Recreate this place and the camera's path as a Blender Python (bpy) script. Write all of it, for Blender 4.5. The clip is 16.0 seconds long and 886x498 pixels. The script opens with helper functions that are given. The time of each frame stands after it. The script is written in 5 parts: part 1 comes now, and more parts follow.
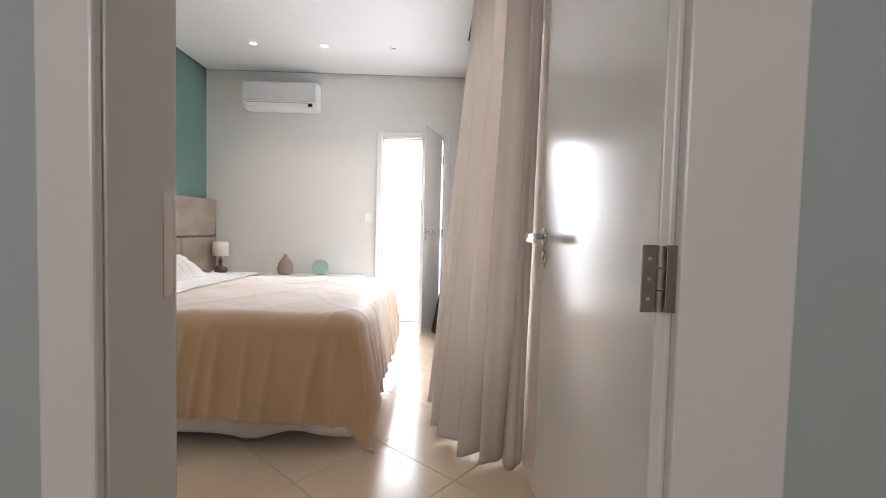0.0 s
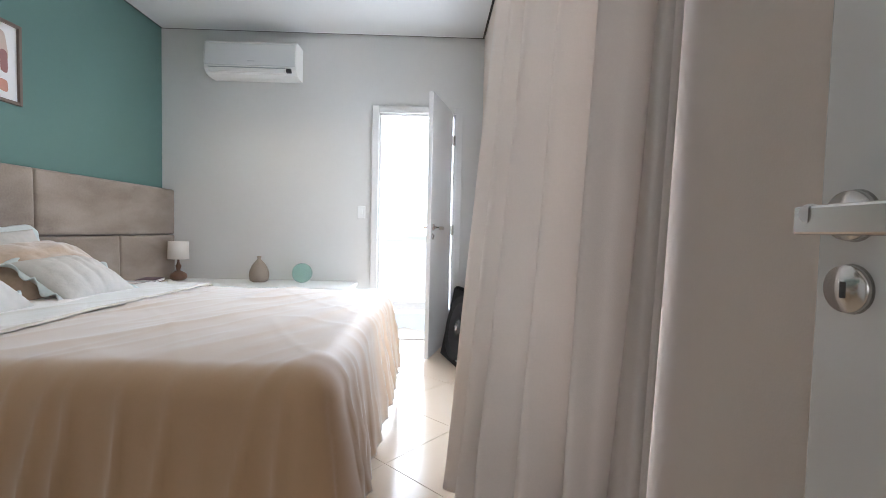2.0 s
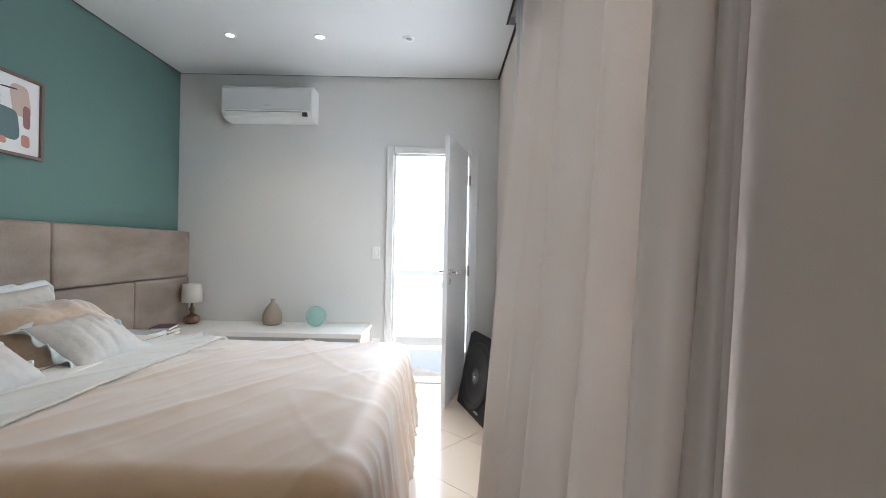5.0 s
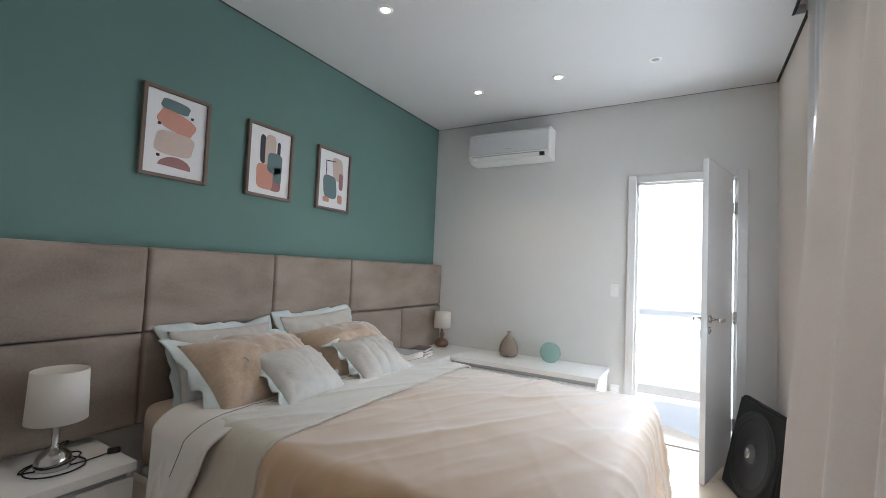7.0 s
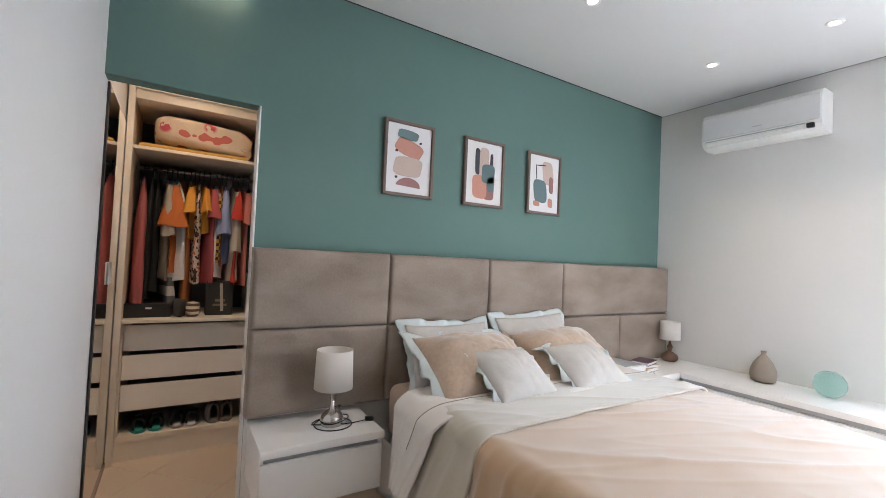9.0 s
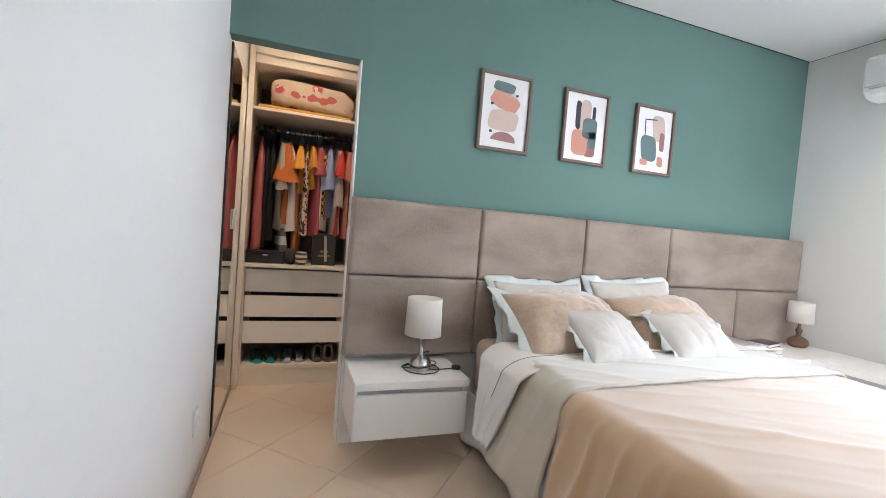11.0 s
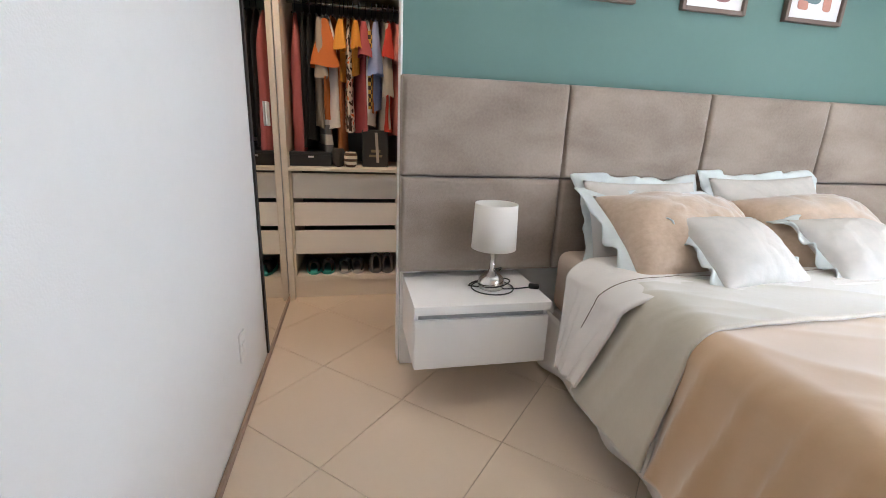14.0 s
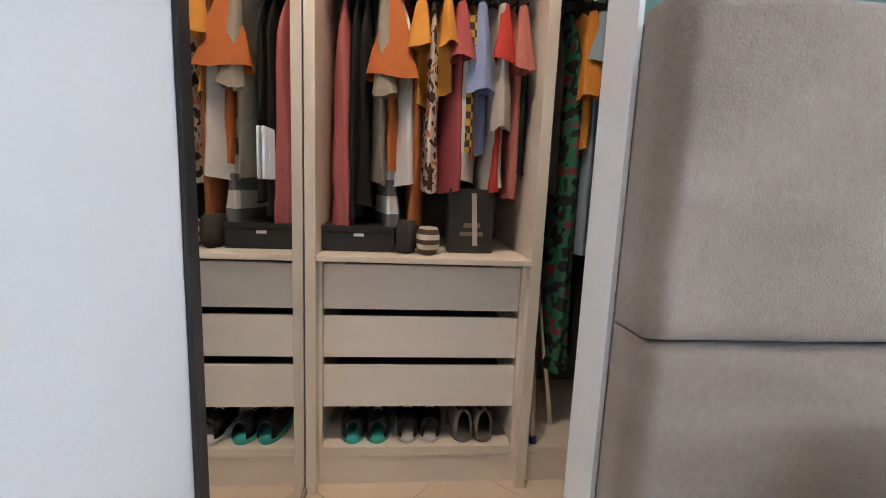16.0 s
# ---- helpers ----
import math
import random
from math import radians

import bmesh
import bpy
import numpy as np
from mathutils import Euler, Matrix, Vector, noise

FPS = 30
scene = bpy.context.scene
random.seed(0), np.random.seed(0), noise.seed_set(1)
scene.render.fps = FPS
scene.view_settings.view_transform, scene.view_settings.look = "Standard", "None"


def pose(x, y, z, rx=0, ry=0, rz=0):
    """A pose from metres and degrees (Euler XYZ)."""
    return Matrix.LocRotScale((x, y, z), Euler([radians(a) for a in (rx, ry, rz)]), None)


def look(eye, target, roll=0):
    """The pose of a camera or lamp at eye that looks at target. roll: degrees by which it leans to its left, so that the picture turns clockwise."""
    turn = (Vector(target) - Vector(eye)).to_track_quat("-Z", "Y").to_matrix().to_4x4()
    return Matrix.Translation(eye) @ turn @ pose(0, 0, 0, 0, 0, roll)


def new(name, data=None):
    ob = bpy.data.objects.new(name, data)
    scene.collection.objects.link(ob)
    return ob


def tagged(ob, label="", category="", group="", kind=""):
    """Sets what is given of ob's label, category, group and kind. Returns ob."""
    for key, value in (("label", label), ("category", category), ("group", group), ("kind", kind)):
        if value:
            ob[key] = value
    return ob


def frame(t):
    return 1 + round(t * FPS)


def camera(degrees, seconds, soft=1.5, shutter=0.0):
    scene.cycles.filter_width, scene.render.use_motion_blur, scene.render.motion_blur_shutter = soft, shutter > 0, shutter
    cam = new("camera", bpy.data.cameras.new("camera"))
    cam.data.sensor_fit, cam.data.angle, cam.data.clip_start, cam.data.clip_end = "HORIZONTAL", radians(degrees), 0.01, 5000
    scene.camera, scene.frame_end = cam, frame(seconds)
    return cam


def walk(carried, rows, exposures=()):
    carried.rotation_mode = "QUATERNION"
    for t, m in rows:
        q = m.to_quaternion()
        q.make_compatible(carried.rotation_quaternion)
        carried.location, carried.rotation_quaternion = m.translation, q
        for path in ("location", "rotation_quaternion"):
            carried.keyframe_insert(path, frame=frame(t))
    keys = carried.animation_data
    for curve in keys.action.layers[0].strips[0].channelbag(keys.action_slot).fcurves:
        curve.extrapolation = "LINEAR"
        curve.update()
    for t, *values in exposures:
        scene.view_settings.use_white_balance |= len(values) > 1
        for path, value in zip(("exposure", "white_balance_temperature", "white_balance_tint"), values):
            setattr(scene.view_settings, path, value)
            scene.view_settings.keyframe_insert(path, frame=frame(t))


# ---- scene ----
# camera and walk
cam = camera(91.8, 16.0, soft=0.9)
PATH = [
    (0, (0.452, 0.515, 1.047), (0.506, 2.513, 0.962), 1.4),
    (0.5, (0.451, 0.875, 1.047), (0.5, 2.873, 0.968), 1.4),
    (1, (0.424, 1.116, 1.029), (0.475, 3.114, 0.955), 1.3),
    (1.5, (0.408, 1.282, 1.018), (0.46, 3.28, 0.942), 1.3),
    (2, (0.393, 1.425, 1.013), (0.438, 3.423, 0.929), 1.3),
    (2.5, (0.392, 1.484, 1.028), (0.427, 3.48, 0.917), 1.3),
    (3, (0.383, 1.498, 1.054), (0.411, 3.493, 0.921), 1.2),
    (3.5, (0.377, 1.5, 1.087), (0.399, 3.495, 0.947), 1.2),
    (3.7, (0.344, 1.49, 1.091), (0.377, 3.485, 0.951), 1.1),
    (5.8, (0.333, 1.519, 1.267), (0.229, 3.513, 1.377), 1.3),
    (6, (0.33, 1.53, 1.256), (0.111, 3.514, 1.379), 1.4),
    (6.5, (0.294, 1.534, 1.27), (-0.309, 3.437, 1.386), 1.9),
    (7, (0.278, 1.524, 1.282), (-0.723, 3.253, 1.378), 2.5),
    (7.5, (0.282, 1.528, 1.288), (-0.977, 3.079, 1.366), 2.7),
    (8, (0.282, 1.53, 1.289), (-1.17, 2.903, 1.359), 2.8),
    (8.5, (0.287, 1.538, 1.297), (-1.297, 2.757, 1.359), 2.8),
    (9, (0.301, 1.549, 1.3), (-1.4, 2.599, 1.358), 2.6),
    (9.2, (0.299, 1.556, 1.304), (-1.442, 2.539, 1.359), 2.6),
    (11.3, (0.277, 1.576, 1.173), (-1.623, 2.179, 1.017), 4.9),
    (11.5, (0.271, 1.578, 1.168), (-1.635, 2.139, 0.937), 5.1),
    (12, (0.267, 1.589, 1.129), (-1.645, 2.035, 0.747), 5.6),
    (12.5, (0.267, 1.594, 1.13), (-1.63, 1.971, 0.623), 5.8),
    (13, (0.226, 1.606, 1.126), (-1.661, 1.973, 0.574), 4.0),
    (13.5, (0.088, 1.644, 1.127), (-1.795, 2.039, 0.579), 2.9),
    (14, (-0.134, 1.665, 1.129), (-2.015, 2.072, 0.585), 2.4),
    (14.5, (-0.386, 1.68, 1.139), (-2.284, 2.07, 0.644), 2.2),
    (15, (-0.709, 1.635, 1.125), (-2.643, 1.927, 0.709), 1.9),
    (15.5, (-1.087, 1.592, 1.105), (-3.046, 1.809, 0.761), 2.0),
    (16, (-1.473, 1.573, 1.104), (-3.444, 1.752, 0.811), 2.4),
]
EXPOSE = [(0.0, 0.66, 6450, 16), (0.5, 0.58, 6300, 15), (1.5, 0.46, 5950, 12), (3.5, 0.32, 5800, 11), (6.0, 0.18, 5950, 10), (7.0, 0.10, 5900, 10), (8.3, -0.06, 5900, 11),
          (9.0, 0.74, 6000, 14), (11.5, 1.19, 5850, 12), (13.5, 1.22, 5850, 12), (15.0, 1.18, 5950, 12), (16.0, 1.38, 5500, 10)]
walk(cam, [(t, look(eye, target, roll)) for t, eye, target, roll in PATH], EXPOSE)

# ---- plan, in metres ----
X_GREEN, X_RIGHT, X_PIER = -2.05, 0.885, 0.813      # headboard wall, window wall, far pier
Y_DOOR, Y_FAR, Z_CEIL = 1.24, 5.35, 2.74           # entry wall (room face), far wall, ceiling
X_CLOS = -3.52                                     # back of the closet
T = 0.14

# ---- world and large lights ----
world = bpy.data.worlds.new("World")
scene.world = world
world.use_nodes = True
wn = world.node_tree
sky = wn.nodes.new("ShaderNodeTexSky")
sky.sky_type, sky.sun_disc = "NISHITA", False
sky.sun_elevation, sky.sun_rotation = radians(54), radians(235)
wn.links.new(sky.outputs[0], wn.nodes["Background"].inputs[0])
wn.nodes["Background"].inputs[1].default_value = 0.15


def lamp(name, kind, m, power, color, **kw):
    d = bpy.data.lights.new(name, kind)
    d.energy, d.color = power, color
    if kind == "AREA":
        d.shape, d.size, d.size_y, d.spread = "RECTANGLE", kw["size"], kw["size_y"], radians(kw.get("spread", 180))
    if kind == "SPOT":
        d.spot_size, d.spot_blend, d.shadow_soft_size = radians(kw["cone"]), 0.6, 0.03
    if kind == "SUN":
        d.angle = radians(0.5)
    ob = new(name, d)
    ob.matrix_world = m
    return ob


lamp("sun", "SUN", look((0, 0, 10), (6.0, 4.2, 0.0)), 5.0, (1.0, 0.95, 0.88))
lamp("daylight_far_door", "AREA", look((0.22, 5.52, 1.1), (0.22, 3.0, 0.9)), 23, (0.93, 0.97, 1.0), size=0.66, size_y=1.95)
lamp("daylight_window", "AREA", look((0.955, 3.31, 1.31), (-2.0, 3.25, 0.75)), 46, (0.92, 0.97, 1.0), size=1.74, size_y=1.6, spread=155)
# unseen fill added to brighten the hall; its back wall is closed
lamp("hall_fill", "AREA", look((0.15, -1.45, 1.6), (0.45, 1.75, 1.15)), 13.5, (1.0, 0.975, 0.945), size=1.4, size_y=1.3)
lamp("closet_light", "AREA", look((-2.30, 1.62, 2.70), (-2.95, 1.62, 0.75)), 4.4, (1.0, 0.72, 0.47), size=0.3, size_y=0.6, spread=100)

# ---- materials ----


def mat(name, color, rough=0.6, metal=0.0, grain=0.0, scale=40.0, bump=0.0, bump_scale=60.0, var=0.0, spec=0.5, color2=None, **extra):
    """A principled material: base colour with two scales of variation, and fine relief."""
    m = bpy.data.materials.new(name)
    m.use_nodes = True
    nt = m.node_tree
    b = nt.nodes["Principled BSDF"]
    b.inputs["Base Color"].default_value = (*color, 1)
    b.inputs["Roughness"].default_value = rough
    b.inputs["Metallic"].default_value = metal
    b.inputs["Specular IOR Level"].default_value = spec
    for key, val in extra.items():
        b.inputs[key.replace("_", " ")].default_value = val
    co = nt.nodes.new("ShaderNodeTexCoord")
    if grain or var:
        big = nt.nodes.new("ShaderNodeTexNoise")
        big.inputs["Scale"].default_value, big.inputs["Detail"].default_value = scale * 0.06, 3
        fine = nt.nodes.new("ShaderNodeTexNoise")
        fine.inputs["Scale"].default_value, fine.inputs["Detail"].default_value = scale, 4
        add = nt.nodes.new("ShaderNodeMath")
        add.operation = "MULTIPLY_ADD"
        add.inputs[1].default_value = var
        mul = nt.nodes.new("ShaderNodeMath")
        mul.operation = "MULTIPLY"
        mul.inputs[1].default_value = grain
        nt.links.new(co.outputs["Object"], big.inputs["Vector"])
        nt.links.new(co.outputs["Object"], fine.inputs["Vector"])
        nt.links.new(fine.outputs["Fac"], mul.inputs[0])
        nt.links.new(big.outputs["Fac"], add.inputs[0])
        nt.links.new(mul.outputs[0], add.inputs[2])
        mix = nt.nodes.new("ShaderNodeMix")
        mix.data_type = "RGBA"
        mix.inputs["A"].default_value = (*[c * 1.08 for c in color], 1)
        mix.inputs["B"].default_value = (*(color2 or [c * 0.55 for c in color]), 1)
        nt.links.new(add.outputs[0], mix.inputs["Factor"])
        nt.links.new(mix.outputs["Result"], b.inputs["Base Color"])
        rr = nt.nodes.new("ShaderNodeMapRange")
        rr.inputs["To Min"].default_value, rr.inputs["To Max"].default_value = rough * 0.88, min(1, rough * 1.12)
        nt.links.new(big.outputs["Fac"], rr.inputs["Value"])
        nt.links.new(rr.outputs[0], b.inputs["Roughness"])
    if bump:
        n = nt.nodes.new("ShaderNodeTexNoise")
        n.inputs["Scale"].default_value, n.inputs["Detail"].default_value = bump_scale, 6
        bp = nt.nodes.new("ShaderNodeBump")
        bp.inputs["Strength"].default_value, bp.inputs["Distance"].default_value = bump, 0.01
        nt.links.new(co.outputs["Object"], n.inputs["Vector"])
        nt.links.new(n.outputs["Fac"], bp.inputs["Height"])
        nt.links.new(bp.outputs[0], b.inputs["Normal"])
    return m


def see_through(m, amount, color):
    """Lets light through a cloth: mixes a translucent share into the material."""
    nt = m.node_tree
    out, b = nt.nodes["Material Output"], nt.nodes["Principled BSDF"]
    tr = nt.nodes.new("ShaderNodeBsdfTranslucent")
    tr.inputs["Color"].default_value = (*color, 1)
    mx = nt.nodes.new("ShaderNodeMixShader")
    mx.inputs[0].default_value = amount
    nt.links.new(b.outputs[0], mx.inputs[1])
    nt.links.new(tr.outputs[0], mx.inputs[2])
    nt.links.new(mx.outputs[0], out.inputs["Surface"])
    return m


def glow(name, color, strength):
    m = bpy.data.materials.new(name)
    m.use_nodes = True
    b = m.node_tree.nodes["Principled BSDF"]
    b.inputs["Base Color"].default_value = (*color, 1)
    b.inputs["Emission Color"].default_value = (*color, 1)
    b.inputs["Emission Strength"].default_value = strength
    return m


M_WALL = mat("wall_paint", (0.70, 0.69, 0.665), 0.75, grain=0.06, var=0.10, scale=30, bump=0.05, bump_scale=220)
M_WARMW = mat("warm_wall_paint", (0.79, 0.70, 0.625), 0.75, grain=0.06, var=0.10, scale=30, bump=0.05, bump_scale=220)
M_WALLB = mat("entry_wall_paint", (0.80, 0.80, 0.79), 0.7, grain=0.05, var=0.08, scale=30, bump=0.10, bump_scale=220)
M_GREEN = mat("green_paint", (0.122, 0.215, 0.192), 0.72, grain=0.08, var=0.12, scale=35, bump=0.12, bump_scale=220)
M_CEIL = mat("ceiling_paint", (0.69, 0.695, 0.69), 0.8, grain=0.04, var=0.06, scale=25, bump=0.06, bump_scale=150)
M_WHITE = mat("white_lacquer", (0.86, 0.855, 0.84), 0.32, grain=0.04, var=0.06, scale=30)
M_DOOR = mat("door_enamel", (0.76, 0.745, 0.72), 0.19, bump=0.03, bump_scale=60)
M_TILE = mat("cream_floor_tile", (0.77, 0.635, 0.495), 0.17, grain=0.10, var=0.16, scale=45, bump=0.02, bump_scale=90, color2=(0.62, 0.48, 0.35))
M_GROUT = mat("grout", (0.60, 0.49, 0.375), 0.9, grain=0.3, var=0.3, scale=60, bump=0.2)
M_SUEDE = mat("taupe_suede", (0.39, 0.318, 0.258), 0.88, grain=0.25, var=0.95, scale=60, bump=0.25, bump_scale=260, color2=(0.165, 0.130, 0.103), Sheen_Weight=0.22, Sheen_Roughness=0.45)
M_DUVET = mat("tan_satin_cotton", (0.55, 0.33, 0.15), 0.6, grain=0.10, var=0.14, scale=70, bump=0.35, bump_scale=13, spec=0.5, Sheen_Weight=1.0, Sheen_Roughness=0.58, Coat_Weight=1.0, Coat_Roughness=0.58, Coat_IOR=1.6)
M_SAGE = mat("sage_cotton", (0.55, 0.495, 0.39), 0.55, grain=0.10, var=0.12, scale=70, bump=0.3, bump_scale=30, Sheen_Weight=1.0, Sheen_Roughness=0.55, Coat_Weight=0.6, Coat_Roughness=0.5)


def brushed_nap(m, light, dark):
    """Suede nap brushed this way and that: soft-edged strokes of two tones, under the fine grain."""
    nt = m.node_tree
    b = nt.nodes["Principled BSDF"]
    co, mp = nt.nodes.new("ShaderNodeTexCoord"), nt.nodes.new("ShaderNodeMapping")
    mp.inputs["Scale"].default_value = (1.0, 1.0, 2.1)
    mp.inputs["Rotation"].default_value = (0.35, 0.0, 0.0)
    n = nt.nodes.new("ShaderNodeTexNoise")
    n.inputs["Scale"].default_value, n.inputs["Detail"].default_value, n.inputs["Distortion"].default_value = 2.6, 3.5, 0.35
    rp = nt.nodes.new("ShaderNodeValToRGB")
    rp.color_ramp.elements[0].position, rp.color_ramp.elements[1].position = 0.36, 0.68
    fine = nt.nodes.new("ShaderNodeTexNoise")
    fine.inputs["Scale"].default_value, fine.inputs["Detail"].default_value = 90, 4
    ma = nt.nodes.new("ShaderNodeMath")
    ma.operation, ma.inputs[1].default_value = "MULTIPLY_ADD", 0.55
    mb = nt.nodes.new("ShaderNodeMath")
    mb.operation, mb.inputs[1].default_value = "MULTIPLY", 0.45
    mx = nt.nodes.new("ShaderNodeMix")
    mx.data_type = "RGBA"
    mx.inputs["A"].default_value, mx.inputs["B"].default_value = (*light, 1), (*dark, 1)
    nt.links.new(co.outputs["Object"], mp.inputs["Vector"])
    nt.links.new(mp.outputs[0], n.inputs["Vector"])
    nt.links.new(co.outputs["Object"], fine.inputs["Vector"])
    nt.links.new(n.outputs["Fac"], rp.inputs[0])
    nt.links.new(fine.outputs["Fac"], mb.inputs[0])
    nt.links.new(rp.outputs[0], ma.inputs[0])
    nt.links.new(mb.outputs[0], ma.inputs[2])
    nt.links.new(ma.outputs[0], mx.inputs["Factor"])
    nt.links.new(mx.outputs["Result"], b.inputs["Base Color"])
    return m


M_SUEDE = brushed_nap(M_SUEDE, (0.385, 0.318, 0.262), (0.19, 0.148, 0.117))
M_BLUE = mat("pale_blue_cotton", (0.64, 0.70, 0.70), 0.7, grain=0.08, var=0.10, scale=80, bump=0.6, bump_scale=22)
M_SHEET = mat("white_cotton", (0.81, 0.775, 0.74), 0.75, grain=0.06, var=0.08, scale=80, bump=0.22, bump_scale=45)
M_MATT = mat("peach_mattress_cover", (0.66, 0.52, 0.42), 0.75, grain=0.08, var=0.12, scale=70, bump=0.15, bump_scale=60)
M_TANP = mat("tan_jacquard", (0.60, 0.455, 0.335), 0.45, grain=0.75, var=0.35, scale=48, bump=0.6, bump_scale=16, color2=(0.40, 0.285, 0.19), Sheen_Weight=0.9, Sheen_Roughness=0.5)
M_FLOR = mat("white_floral_cotton", (0.65, 0.60, 0.56), 0.65, grain=0.7, var=0.25, scale=20, bump=0.6, bump_scale=18, color2=(0.46, 0.475, 0.45))
M_CURT = see_through(mat("beige_linen", (0.81, 0.75, 0.70), 0.85, grain=0.14, var=0.10, scale=160, bump=0.15, bump_scale=420), 0.21, (0.80, 0.73, 0.67))
M_SHEER = see_through(mat("white_voile", (0.86, 0.87, 0.88), 0.9, grain=0.06, var=0.06, scale=120), 0.62, (0.92, 0.94, 0.96))
M_CHROME = mat("brushed_steel", (0.62, 0.60, 0.57), 0.24, metal=1.0, grain=0.1, var=0.1, scale=90)
M_HINGE = mat("worn_brass_steel", (0.40, 0.36, 0.31), 0.38, metal=1.0, grain=0.4, var=0.4, scale=120, bump=0.1, bump_scale=180)
M_BLACK = mat("black_plastic", (0.018, 0.018, 0.019), 0.45, grain=0.15, var=0.2, scale=60)
M_RUBBER = mat("black_rubber", (0.022, 0.022, 0.023), 0.7, grain=0.2, var=0.2, scale=60)
M_PLAST = mat("white_plastic", (0.80, 0.80, 0.78), 0.35, grain=0.03, var=0.04, scale=40)
M_GREYP = mat("grey_plastic", (0.42, 0.44, 0.45), 0.3, grain=0.05, var=0.05, scale=40)
M_ACF = mat("satin_white_panel", (0.68, 0.69, 0.69), 0.2)
M_FRAME = mat("walnut_frame", (0.19, 0.135, 0.105), 0.5, grain=0.3, var=0.3, scale=90, bump=0.1, bump_scale=140)
M_PAPER = mat("print_paper", (0.80, 0.785, 0.775), 0.6, grain=0.05, var=0.05, scale=80)
M_MDF = mat("ash_laminate", (0.84, 0.75, 0.63), 0.5, grain=0.14, var=0.14, scale=60, bump=0.04, bump_scale=140, color2=(0.66, 0.57, 0.47))
# lighter copy of the ash laminate; light on the drawer fronts is painted in
M_DRAWER = mat("lightened_cream_laminate", (0.90, 0.84, 0.76), 0.45, grain=0.10, var=0.10, scale=60, bump=0.03, bump_scale=140, color2=(0.76, 0.69, 0.61))
# inner laminate darkened: shade inside the wardrobe is put into the colour
M_MDFIN = mat("shaded_grey_laminate", (0.17, 0.16, 0.15), 0.6, grain=0.14, var=0.14, scale=60)
# near-black that paints shade into the ceiling gap, curtain recess and slab
M_DARK = mat("painted_gap_shade", (0.05, 0.045, 0.04), 0.9, grain=0.1, var=0.1, scale=30)
M_SKIRT = mat("stained_skirting", (0.52, 0.40, 0.31), 0.7, grain=0.5, var=0.5, scale=50, bump=0.3, bump_scale=90, color2=(0.28, 0.19, 0.14))
M_GRAN = mat("grey_granite", (0.55, 0.53, 0.50), 0.3, grain=0.8, var=0.2, scale=140, color2=(0.22, 0.21, 0.20))
M_OUTW = mat("balcony_render", (0.82, 0.82, 0.80), 0.8, grain=0.08, var=0.1, scale=30, bump=0.2, bump_scale=90)
M_OUTF = mat("balcony_tile", (0.86, 0.85, 0.82), 0.4, grain=0.1, var=0.1, scale=30)
M_CLAY = mat("grey_clay", (0.34, 0.28, 0.225), 0.75, grain=0.25, var=0.3, scale=60, bump=0.25, bump_scale=120)
M_BROWN = mat("brown_ceramic", (0.17, 0.09, 0.055), 0.35, grain=0.3, var=0.3, scale=60)
M_SHADE = see_through(mat("lampshade_cloth", (0.82, 0.79, 0.74), 0.8, grain=0.08, var=0.05, scale=160, bump=0.1, bump_scale=300), 0.25, (0.85, 0.80, 0.72))

M_MIRROR = bpy.data.materials.new("mirror_glass")
M_MIRROR.use_nodes = True
_b = M_MIRROR.node_tree.nodes["Principled BSDF"]
_b.inputs["Base Color"].default_value, _b.inputs["Metallic"].default_value, _b.inputs["Roughness"].default_value = (0.86, 0.87, 0.85, 1), 1.0, 0.015
M_GLASS = bpy.data.materials.new("clear_glass")
M_GLASS.use_nodes = True
_b = M_GLASS.node_tree.nodes["Principled BSDF"]
_b.inputs["Transmission Weight"].default_value, _b.inputs["Roughness"].default_value = 1.0, 0.01
M_AQUA = bpy.data.materials.new("aqua_glass")
M_AQUA.use_nodes = True
_b = M_AQUA.node_tree.nodes["Principled BSDF"]
_b.inputs["Base Color"].default_value = (0.55, 0.80, 0.74, 1)
_b.inputs["Transmission Weight"].default_value, _b.inputs["Roughness"].default_value, _b.inputs["IOR"].default_value = 0.75, 0.06, 1.25

# ---- mesh helpers ----


def box(x0, x1, y0, y1, z0, z1, bevel=0.0, seg=2, bm=None):
    own = bm is None
    bm = bm or bmesh.new()
    m = Matrix.LocRotScale(((x0 + x1) / 2, (y0 + y1) / 2, (z0 + z1) / 2), None, (abs(x1 - x0), abs(y1 - y0), abs(z1 - z0)))
    vs = bmesh.ops.create_cube(bm, size=1, matrix=m)["verts"]
    if bevel:
        es = list({e for v in vs for e in v.link_edges})
        bmesh.ops.bevel(bm, geom=es, offset=bevel, segments=seg, affect="EDGES", profile=0.5)
    return bm


def grid(f, nu, nv, closed_u=False):
    """A surface from f(u, v), u and v in 0..1."""
    bm = bmesh.new()
    rows = [[bm.verts.new(f(i / nu, j / nv)) for j in range(nv + 1)] for i in range(nu if closed_u else nu + 1)]
    n = len(rows)
    for i in range(n if closed_u else n - 1):
        a, b = rows[i], rows[(i + 1) % n]
        for j in range(nv):
            bm.faces.new((a[j], b[j], b[j + 1], a[j + 1]))
    return bm


def thicken(bm, t):
    bmesh.ops.recalc_face_normals(bm, faces=bm.faces)
    bmesh.ops.solidify(bm, geom=list(bm.faces), thickness=t)
    return bm


